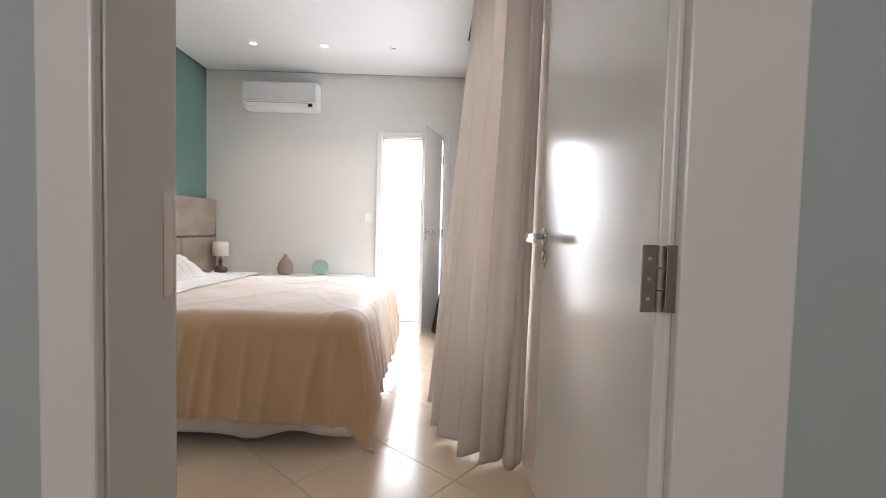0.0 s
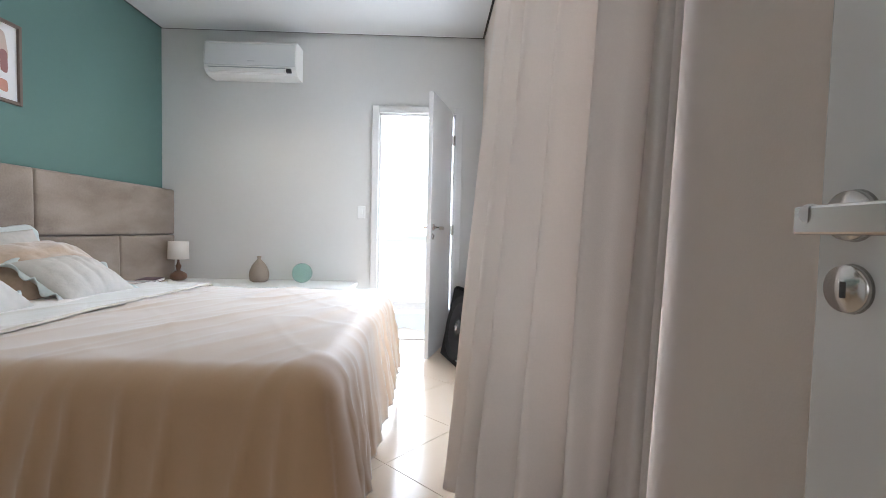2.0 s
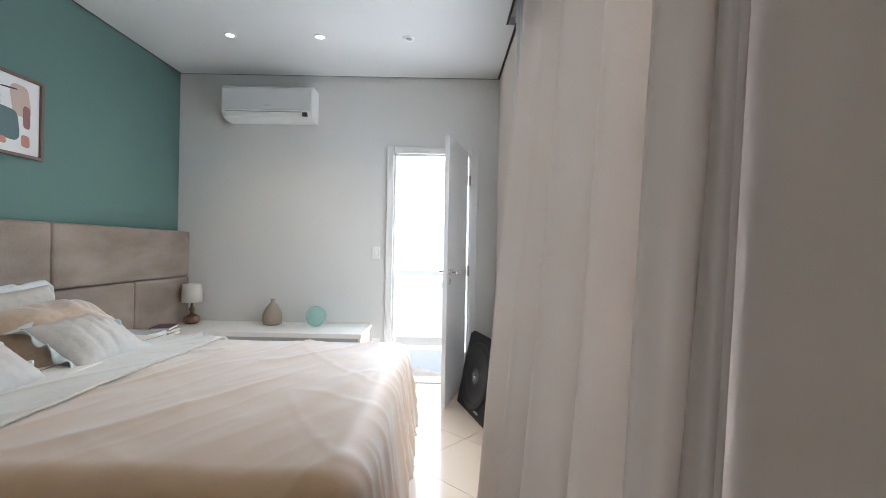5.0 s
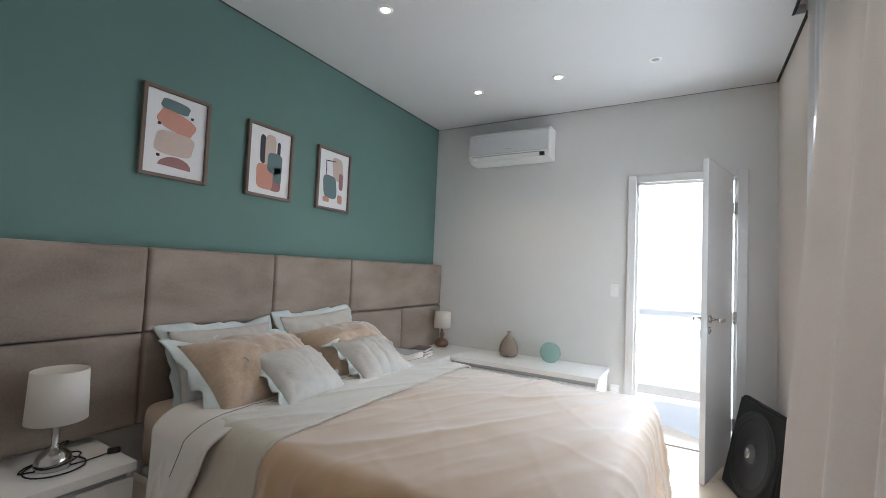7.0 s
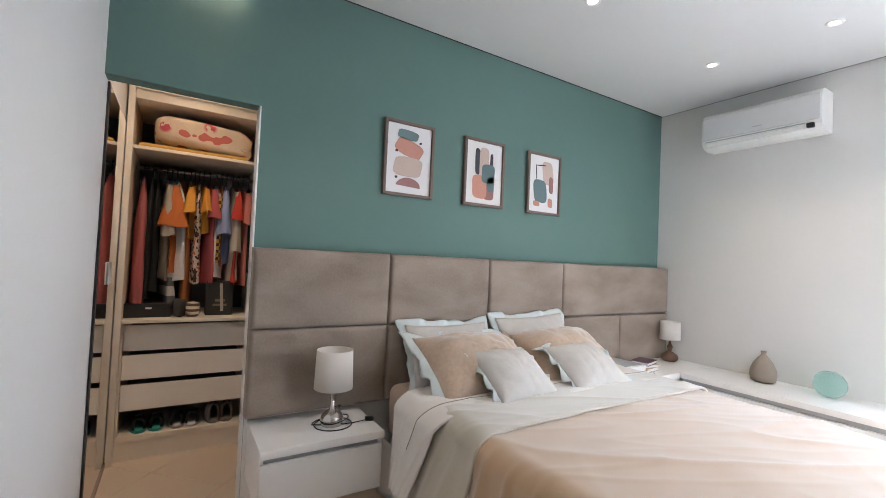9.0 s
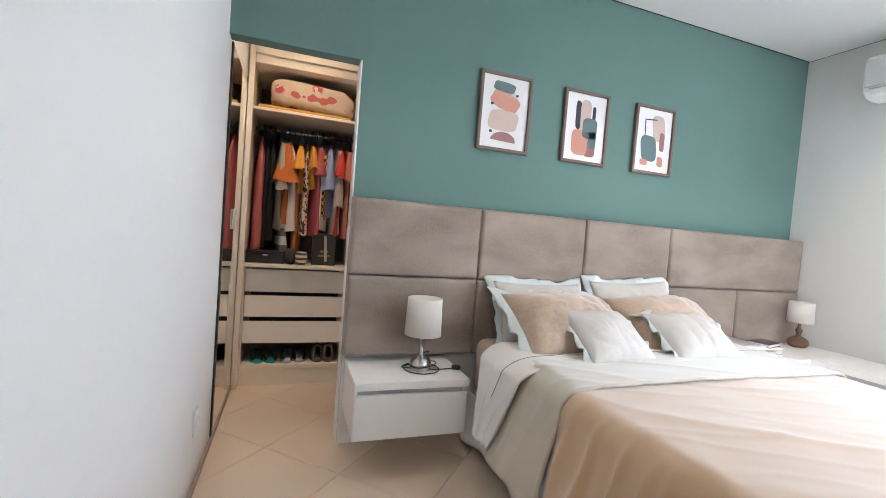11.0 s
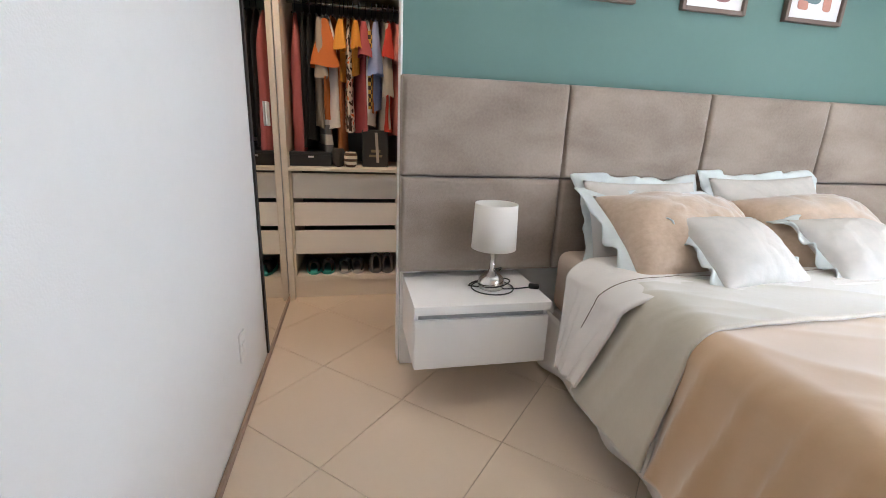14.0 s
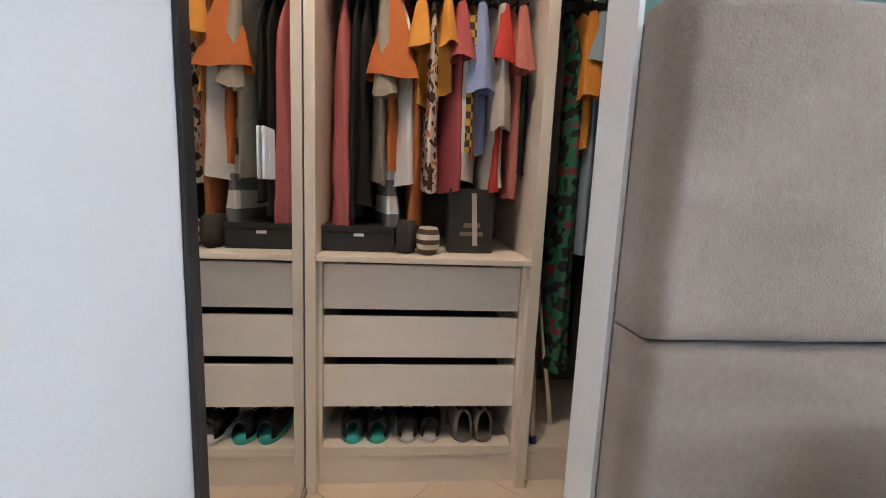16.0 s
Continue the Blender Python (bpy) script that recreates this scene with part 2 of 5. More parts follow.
def lathe(profile, cx, cy, n=32, cap=True):
    """A turned body from (radius, z) pairs round a vertical axis."""
    bm = grid(lambda u, v: (cx + profile[round(v * (len(profile) - 1))][0] * math.cos(2 * math.pi * u),
                            cy + profile[round(v * (len(profile) - 1))][0] * math.sin(2 * math.pi * u),
                            profile[round(v * (len(profile) - 1))][1]), n, len(profile) - 1, True)
    if cap:
        bmesh.ops.holes_fill(bm, edges=bm.edges, sides=n)
    bmesh.ops.recalc_face_normals(bm, faces=bm.faces)
    return bm


def tube(points, r, n=8, bm=None):
    """A round rod along a line of points."""
    bm = bm or bmesh.new()
    pts = [Vector(p) for p in points]
    rings = []
    for i, p in enumerate(pts):
        d = (pts[min(i + 1, len(pts) - 1)] - pts[max(i - 1, 0)]).normalized()
        side = d.cross(Vector((0, 0, 1)) if abs(d.z) < 0.9 else Vector((1, 0, 0))).normalized()
        up = side.cross(d)
        rings.append([bm.verts.new(p + r * (math.cos(2 * math.pi * k / n) * side + math.sin(2 * math.pi * k / n) * up)) for k in range(n)])
    for a, b in zip(rings, rings[1:]):
        for k in range(n):
            bm.faces.new((a[k], a[(k + 1) % n], b[(k + 1) % n], b[k]))
    bm.faces.new(rings[0][::-1])
    bm.faces.new(rings[-1])
    return bm


def moved(bm, m):
    bmesh.ops.transform(bm, matrix=m, verts=bm.verts)
    return bm


def mesh_ob(name, bm, material, smooth=False):
    me = bpy.data.meshes.new(name)
    bmesh.ops.recalc_face_normals(bm, faces=bm.faces)
    bm.to_mesh(me)
    bm.free()
    me.materials.append(material)
    if smooth:
        me.shade_smooth()
    return new(name, me)


def part(name, bm, material, parent, label="", smooth=False):
    """One mesh, made in world metres, as a part of a thing or of a part."""
    ob = mesh_ob(name, bm, material, smooth)
    ob.parent = parent
    if parent.parent is None:
        ob.matrix_parent_inverse = Matrix.Translation(-parent.location)
    return tagged(ob, label)


def thing(name, at, label, category, group=""):
    ob = new(name)
    ob.empty_display_size = 0.05
    ob.location = at
    return tagged(ob, label, category, group)


def single(name, bm, material, label, category, group="", smooth=False):
    return tagged(mesh_ob(name, bm, material, smooth), label, category, group)


def structure(name, bm, material, label="", category="", smooth=False):
    return tagged(mesh_ob(name, bm, material, smooth), label, category or name.split("_")[0], kind="structure")


def fbm(x, y, z=0.0):
    return noise.noise((x, y, z)) + 0.5 * noise.noise((2.1 * x, 2.1 * y, 2.1 * z + 7))


# ---- structure ----
base_floor = structure("floor", box(X_CLOS - 0.2, 2.4, -1.6, Y_FAR + T, -0.12, -0.004), M_GROUT, "cream diagonal ceramic tile floor with thin joints", "floor")

green = box(X_GREEN - 0.09, X_GREEN, 1.875, Y_FAR, 0, Z_CEIL + 0.1)
box(X_GREEN - 0.09, X_GREEN, Y_DOOR, 1.875, 2.05, Z_CEIL + 0.1, bm=green)
structure("wall_headboard", green, M_GREEN, "muted green painted wall behind the bed", "wall")
structure("trim", box(X_GREEN - 0.092, X_GREEN + 0.004, 1.867, 1.8745, 0, 2.05), M_WHITE, "white edge strip of the closet opening", "trim")

far = box(X_CLOS - 0.2, -0.126, Y_FAR, Y_FAR + T, 0, Z_CEIL + 0.1)
box(-0.126, 0.582, Y_FAR, Y_FAR + T, 2.07, Z_CEIL + 0.1, bm=far)
box(0.582, 2.4, Y_FAR, Y_FAR + T, 0, Z_CEIL + 0.1, bm=far)
structure("wall_far", far, M_WALL, "pale grey painted wall with air conditioner", "wall")

WY0, WY1, WZ0, WZ1 = 2.42, 4.20, 0.45, 2.15
right = box(X_RIGHT, X_RIGHT + T, 1.24, WY0, 0, Z_CEIL + 0.25)
box(X_RIGHT, X_RIGHT + T, WY1, 4.40, 0, Z_CEIL + 0.25, bm=right)
box(X_RIGHT, X_RIGHT + T, WY0, WY1, 0, WZ0, bm=right)
box(X_RIGHT, X_RIGHT + T, WY0, WY1, WZ1, Z_CEIL + 0.25, bm=right)
box(X_PIER, X_RIGHT + T, 4.40, Y_FAR, 0, Z_CEIL + 0.25, bm=right)
structure("wall_window", right, M_WARMW, "pale beige painted wall with a curtained window", "wall")

entry = box(X_CLOS - 0.2, -0.003, Y_DOOR - 0.15, Y_DOOR, 0, Z_CEIL + 0.1)
box(-0.003, 0.802, Y_DOOR - 0.15, Y_DOOR, 2.13, Z_CEIL + 0.1, bm=entry)
box(0.802, 2.4, Y_DOOR - 0.15, Y_DOOR, 0, Z_CEIL + 0.1, bm=entry)
structure("wall_entry", entry, M_WALLB, "smooth white painted wall beside the entry door", "wall")

ceil = box(X_GREEN + 0.020, 0.747, Y_DOOR + 0.014, Y_FAR - 0.020, Z_CEIL, Z_CEIL + 0.05)
box(0.747, X_PIER - 0.020, 4.40, Y_FAR - 0.020, Z_CEIL, Z_CEIL + 0.05, bm=ceil)
structure("ceiling", ceil, M_CEIL, "white plaster ceiling with recessed spotlights", "ceiling")
# dark strips laid in the ceiling gap to paint its shade
gap = box(X_GREEN + 0.001, X_GREEN + 0.018, Y_DOOR + 0.001, Y_FAR - 0.001, Z_CEIL + 0.004, Z_CEIL + 0.012)
box(X_GREEN + 0.019, X_PIER - 0.019, Y_FAR - 0.018, Y_FAR - 0.001, Z_CEIL + 0.004, Z_CEIL + 0.012, bm=gap)
box(X_PIER - 0.018, X_PIER - 0.001, 4.40, Y_FAR - 0.001, Z_CEIL + 0.004, Z_CEIL + 0.012, bm=gap)
structure("ceiling_gap", gap, M_DARK, "dark strip painting the shade in the gap round the plaster ceiling", "ceiling")
structure("ceiling_slab", box(X_CLOS - 0.2, 2.1, -1.6, Y_FAR + T, Z_CEIL + 0.26, Z_CEIL + 0.36), M_DARK, "slab above the plaster ceiling", "ceiling")
# recess edge coloured near-black for the shade inside it
structure("curtain_recess", box(0.732, 0.747, Y_DOOR + 0.014, 4.40, Z_CEIL - 0.002, Z_CEIL + 0.255), M_DARK, "recess edge for the curtain rail in the ceiling, painted dark as shade", "ceiling")

hall = box(-1.3, -1.2, -1.5, Y_DOOR - 0.15, 0, Z_CEIL + 0.25)
box(2.0, 2.1, -1.5, Y_DOOR - 0.15, 0, Z_CEIL + 0.25, bm=hall)
box(-1.3, 2.1, -1.6, -1.5, 0, Z_CEIL + 0.25, bm=hall)
structure("wall_hall", hall, M_WALL, "plain hallway walls", "wall")
structure("ceiling_hall", box(-1.2, 2.0, -1.5, Y_DOOR - 0.15, Z_CEIL, Z_CEIL + 0.05), M_CEIL, "plain hallway ceiling", "ceiling")

clos = box(X_CLOS - 0.2, X_CLOS - 0.06, Y_DOOR, Y_FAR, 0, Z_CEIL + 0.1)
structure("wall_closet", clos, M_WALL, "closet back wall", "wall")
structure("ceiling_closet", box(X_CLOS - 0.06, X_GREEN - 0.09, Y_DOOR, Y_FAR, Z_CEIL, Z_CEIL + 0.05), M_CEIL, "closet ceiling", "ceiling")
structure("baseboard", box(-3.0, -0.004, Y_DOOR + 0.001, Y_DOOR + 0.014, -0.002, 0.03, 0.003), M_SKIRT, "stained worn skirting strip along the white wall", "skirting")

# entry door frame
efr = thing("door_frame", (0.5, Y_DOOR, 0), "white painted wooden entry door frame", "door frame")
tagged(efr, kind="structure")
part("jamb", box(-0.003, 0.027, Y_DOOR - 0.152, Y_DOOR + 0.004, 0, 2.10, 0.003), M_DOOR, efr)
part("jamb", box(0.772, 0.802, Y_DOOR - 0.152, Y_DOOR + 0.004, 0, 2.10, 0.003), M_DOOR, efr)
part("head", box(-0.003, 0.802, Y_DOOR - 0.152, Y_DOOR + 0.004, 2.10, 2.13, 0.003), M_DOOR, efr)
part("casing", box(-0.046, 0.025, Y_DOOR - 0.172, Y_DOOR - 0.153, 0, 2.17, 0.004), M_DOOR, efr)
part("casing", box(0.779, 0.937, Y_DOOR - 0.172, Y_DOOR - 0.153, 0, 2.17, 0.004), M_DOOR, efr)
part("casing", box(0.025, 0.779, Y_DOOR - 0.172, Y_DOOR - 0.153, 2.102, 2.17, 0.004), M_DOOR, efr)
part("strike_plate", box(0.0265, 0.0295, Y_DOOR - 0.035, Y_DOOR - 0.008, 0.93, 1.10, 0.001), M_CHROME, efr, "worn metal strike plate")
M_HALLW = mat("grey_green_hall_paint", (0.42, 0.47, 0.465), 0.75, grain=0.06, var=0.10, scale=30, bump=0.05, bump_scale=220)
hallskin = box(-1.2, -0.047, Y_DOOR - 0.156, Y_DOOR - 0.1505, 0, Z_CEIL)
box(0.938, 2.0, Y_DOOR - 0.156, Y_DOOR - 0.1505, 0, Z_CEIL, bm=hallskin)
structure("wall_entry_hall_side", hallskin, M_HALLW, "grey-green painted hallway side of the entry wall", "wall")


def lever(parent, ox, oy, oz, along, out, key_z=-0.072, swap=1):
    """A lever handle on a rose, with an oval key plate: along = way of the grip, out = way off the leaf."""
    along, out = Vector(along), Vector(out)
    o = Vector((ox, oy, oz))
    up = Vector((0, 0, 1))
    turn = Matrix((along, up, out)).transposed().to_4x4()
    def put(bm):
        return moved(bm, Matrix.Translation(o) @ turn)
    rose = bmesh.new()
    bmesh.ops.create_cone(rose, cap_ends=True, segments=28, radius1=0.026, radius2=0.024, depth=0.010, matrix=Matrix.Translation((0, 0, 0.005)))
    part("rose", put(rose), M_CHROME, parent, "round steel handle rose", True)
    pts = [(0, 0, 0.008), (0, 0, 0.03), (0.004, 0, 0.048), (0.02, 0, 0.058)] + [(0.02 + 0.105 * k / 6, 0, 0.058 + 0.004 * math.sin(k * 0.5)) for k in range(1, 7)]
    bm = tube(pts[:4], 0.0095, 12)
    bm2 = box(0.0, 0.128, -0.020, 0.008, 0.050, 0.060, 0.003, bm=bm)
    part("lever", put(bm2), M_CHROME, parent, "flat steel lever handle")
    plate = bmesh.new()
    bmesh.ops.create_cone(plate, cap_ends=True, segments=28, radius1=0.025, radius2=0.023, depth=0.008, matrix=Matrix.Translation((0, key_z, 0.004)))
    part("key_plate", put(plate), M_CHROME, parent, "round steel keyhole plate", True)
    part("keyhole", put(box(-0.003, 0.003, key_z - 0.009, key_z + 0.007, 0.0075, 0.0088)), M_BLACK, parent)


def hinge(parent, x, y, z, h=0.09):
    """A butt hinge: two leaves with screws, and a knuckle in three pieces."""
    bm = box(x - 0.026, x - 0.007, y - 0.006, y - 0.003, z - h / 2, z + h / 2, 0.0008)
    box(x + 0.007, x + 0.022, y - 0.006, y - 0.003, z - h / 2, z + h / 2, 0.0008, bm=bm)
    for k in range(3):
        tube([(x, y, z - h / 2 + h * k / 3 + 0.001), (x, y, z - h / 2 + h * (k + 1) / 3 - 0.001)], 0.0068, 12, bm=bm)
    hg = part("hinge", bm, M_HINGE, parent, "worn metal door hinge")
    for dz in (-0.3, 0.0, 0.3):
        part("screw", tube([(x - 0.017, y - 0.0055, z + dz * h), (x - 0.017, y - 0.0075, z + dz * h)], 0.003, 8), M_CHROME, hg)


# entry door leaf, open into the room
leaf = thing("door_1", (0.760, 1.09, 0), "off-white enamelled flush entry door standing open", "door")
tagged(leaf, kind="structure")
A = math.atan2(0.785, 0.047)
LD, LN = Vector((math.cos(A), math.sin(A), 0)), Vector((-math.sin(A), math.cos(A), 0))
LM = Matrix((LD, LN, Vector((0, 0, 1)))).transposed().to_4x4()
LM = Matrix.Translation((0.760, 1.090, 0)) @ LM
part("leaf", moved(box(0, 0.790, -0.035, 0, 0.008, 2.095, 0.003), LM), M_DOOR, leaf)
hp = LM @ Vector((0.748, 0.0, 1.037))
lever(leaf, hp.x, hp.y, hp.z, -LD, LN)
for z in (0.22, 0.990, 1.85):
    hinge(leaf, 0.758, 1.082, z)

# far door to the balcony
FX0, FX1, FZ1 = -0.126, 0.582, 2.07                # opening of the far door, with its lining
ffr = thing("door_frame", (0.22, Y_FAR, 0), "white painted balcony door frame", "door frame")
tagged(ffr, kind="structure")
part("jamb", box(FX0, FX0 + 0.03, Y_FAR - 0.004, Y_FAR + T + 0.004, 0, FZ1, 0.003), M_DOOR, ffr)
part("jamb", box(FX1 - 0.03, FX1, Y_FAR - 0.004, Y_FAR + T + 0.004, 0, FZ1, 0.003), M_DOOR, ffr)
part("head", box(FX0, FX1, Y_FAR - 0.004, Y_FAR + T + 0.004, FZ1 - 0.03, FZ1, 0.003), M_DOOR, ffr)
part("casing", box(FX0 - 0.053, FX0 + 0.01, Y_FAR - 0.022, Y_FAR - 0.005, 0, FZ1 + 0.055, 0.004), M_DOOR, ffr)
part("casing", box(FX1 - 0.01, FX1 + 0.053, Y_FAR - 0.022, Y_FAR - 0.005, 0, FZ1 + 0.055, 0.004), M_DOOR, ffr)
part("casing", box(FX0 + 0.01, FX1 - 0.01, Y_FAR - 0.022, Y_FAR - 0.005, FZ1 - 0.01, FZ1 + 0.055, 0.004), M_DOOR, ffr)
part("threshold", box(FX0 + 0.03, FX1 - 0.03, Y_FAR + 0.01, Y_FAR + T + 0.03, -0.003, 0.012, 0.003), M_GRAN, ffr, "speckled granite door sill")

fl = thing("door_2", (FX1 - 0.03, Y_FAR, 0), "white enamelled balcony door standing open", "door")
tagged(fl, kind="structure")
A2 = math.atan2(-0.617, -0.181)
FD, FN = Vector((math.cos(A2), math.sin(A2), 0)), Vector((-math.sin(A2), math.cos(A2), 0))
FM = Matrix.Translation((FX1 - 0.032, Y_FAR, 0)) @ Matrix((FD, FN, Vector((0, 0, 1)))).transposed().to_4x4()
part("leaf", moved(box(0.012, 0.640, -0.035, 0, 0.010, 2.076, 0.003), FM), M_DOOR, fl)
fp = FM @ Vector((0.587, -0.035, 1.04))
lever(fl, fp.x, fp.y, fp.z, -FD, -FN)
part("key", moved(box(-0.004, 0.004, -0.001, 0.001, -0.050, 0.0, 0.0005), Matrix.Translation(fp - FN * 0.014 - Vector((0, 0, 0.076)))), M_CHROME, fl, "small steel key in the lock")
fp = FM @ Vector((0.587, 0.0, 1.04))
lever(fl, fp.x, fp.y, fp.z, -FD, FN)
for z in (0.25, 1.02, 1.83):
    hinge(fl, FX1 - 0.025, Y_FAR - 0.006, z)

# window
win = thing("window_1", (X_RIGHT + 0.06, (WY0 + WY1) / 2, WZ0), "white framed sliding window behind the curtains", "window")
tagged(win, kind="structure")
for nm, b in (("window_sill", (X_RIGHT - 0.02, X_RIGHT + T, WY0, WY1, WZ0, WZ0 + 0.02)), ("window_frame", (X_RIGHT + 0.03, X_RIGHT + 0.07, WY0, WY1, WZ1 - 0.04, WZ1)),
              ("window_frame", (X_RIGHT + 0.03, X_RIGHT + 0.07, WY0, WY0 + 0.04, WZ0 + 0.02, WZ1 - 0.04)), ("window_frame", (X_RIGHT + 0.03, X_RIGHT + 0.07, WY1 - 0.04, WY1, WZ0 + 0.02, WZ1 - 0.04)),
              ("window_frame", (X_RIGHT + 0.03, X_RIGHT + 0.07, 3.27, 3.33, WZ0 + 0.02, WZ1 - 0.04))):
    part(nm, box(*b, 0.004), M_WHITE, win)

# balcony outside the far door
structure("balcony_floor", box(-2.5, 3.0, Y_FAR + T + 0.001, 7.25, -0.14, -0.03), M_OUTF, "pale tiled balcony floor in daylight", "balcony")
par = thing("balcony_parapet", (0.2, 7.1, -0.03), "white rendered balcony parapet with granite base and coping", "parapet")
tagged(par, kind="structure")
part("wall", box(-2.5, 3.0, 7.05, 7.20, -0.03, 0.93), M_OUTW, par)
part("coping", box(-2.5, 3.0, 7.02, 7.23, 0.93, 0.96, 0.004), M_OUTF, par)
part("skirting", box(-2.5, 3.0, 7.035, 7.05, -0.03, 0.07, 0.003), M_GRAN, par)
M_HAZE = glow("bright_haze", (0.93, 0.97, 1.0), 3.0)
structure("backdrop", box(-60, 60, 70, 70.2, -3.2, 40), M_HAZE, "bright hazy sky beyond the balcony", "backdrop")
structure("ground", box(-400, 400, -400, 400, -3.3, -3.2), M_OUTW, "pale paved ground below the house", "ground")

# ---- bedroom things ----
# upholstered headboard: two rows of padded panels
hb = thing("headboard", (-2.0, 3.6, 0.5), "taupe suede headboard of padded panels fixed to the wall", "headboard")
SEAMS_LOW = [1.864, 2.587, 3.300, 3.988, 4.667, 5.345]
SEAMS_UP = [1.864, 2.587, 3.300, 3.988, 5.345]
part("backing", box(X_GREEN + 0.001, X_GREEN + 0.03, 1.876, 5.344, 0.50, 1.322), M_SUEDE, hb)


def pad(y0, y1, z0, z1, x0, x1):
    """A padded panel with a full, rounded front."""
    def f(u, v):
        u, v = (0.5 - 0.5 * math.cos(math.pi * q) if 0 < q < 1 else q for q in (u, v))
        a, b = 2 * u - 1, 2 * v - 1
        e = min(1.0, (1 - abs(a)) / 0.036 * (y1 - y0) / 0.7) if abs(a) < 1 else 0
        g = min(1.0, (1 - abs(b)) / 0.06) if abs(b) < 1 else 0
        k = math.sin(e * math.pi / 2) ** 0.6 * math.sin(g * math.pi / 2) ** 0.6 if e > 0 and g > 0 else 0
        y, z = y0 + (y1 - y0) * u, z0 + (z1 - z0) * v
        sag = 0.004 * fbm(y * 5, z * 5, 2)
        rim_ = 0.0 if min(u, 1 - u) < 1e-6 else 0.72 if min(v, 1 - v) < 1e-6 else 0.72 + 0.28 * k
        return (x0 + (x1 - x0) * rim_ + sag * k, y, z)
    us = 26
    bm = grid(f, us, 18)
    return bm


for seams, z0, z1 in ((SEAMS_LOW, 0.50, 0.9270), (SEAMS_UP, 0.9285, 1.328)):
    for y0, y1 in zip(seams, seams[1:]):
        part("padded_panel", thicken(pad(y0 + 0.001, y1 - 0.001, z0, z1, X_GREEN + 0.028, X_GREEN + 0.118), 0.004), M_SUEDE, hb, smooth=True)
structure("headboard_base_panel", box(X_GREEN + 0.001, X_GREEN + 0.035, 1.876, 5.344, 0.0, 0.499), M_WHITE, "white panel under the headboard", "panel")

# bed
BX0, BX1, BY0, BY1 = -1.94, 0.075, 2.60, 4.14
bed = thing("bed", (-0.95, 3.37, 0), "double bed with peach mattress and white valance", "bed")
part("base", box(BX0, BX1, BY0 + 0.02, BY1 - 0.02, 0.08, 0.30, 0.02), M_SHEET, bed)
part("mattress", box(BX0, BX1, BY0, BY1, 0.305, 0.60, 0.055, 4), M_MATT, bed, "peach fitted mattress cover", True)
for x in (BX0 + 0.10, BX1 - 0.12):
    for y in (BY0 + 0.08, BY1 - 0.08):
        part("foot", lathe([(0.022, 0.0), (0.03, 0.012), (0.03, 0.03), (0.02, 0.05), (0.02, 0.085)], x, y, 16), M_BLACK, bed, "black bed foot", True)


def skirt(u, v):
    """The valance: hangs round three sides in loose waves."""
    L = (BX1 - BX0) * 2 + (BY1 - BY0)
    s = u * L
    w = 0.012 * math.sin(s * 21) + 0.010 * math.sin(s * 9 + 1)
    d = (0.010 + w * v) + 0.028 * v
    z = 0.29 - v * (0.243 + 0.012 * math.sin(s * 13 + 0.6))
    a, b = BX1 - BX0, BY1 - BY0
    if s < a:
        return (BX0 + s, BY0 - d, z)
    if s < a + b:
        return (BX1 + d, BY0 + (s - a), z)
    return (BX1 - (s - a - b), BY1 + d, z)


part("valance", thicken(grid(skirt, 260, 8), 0.003), M_SHEET, bed, "white cotton valance", True)


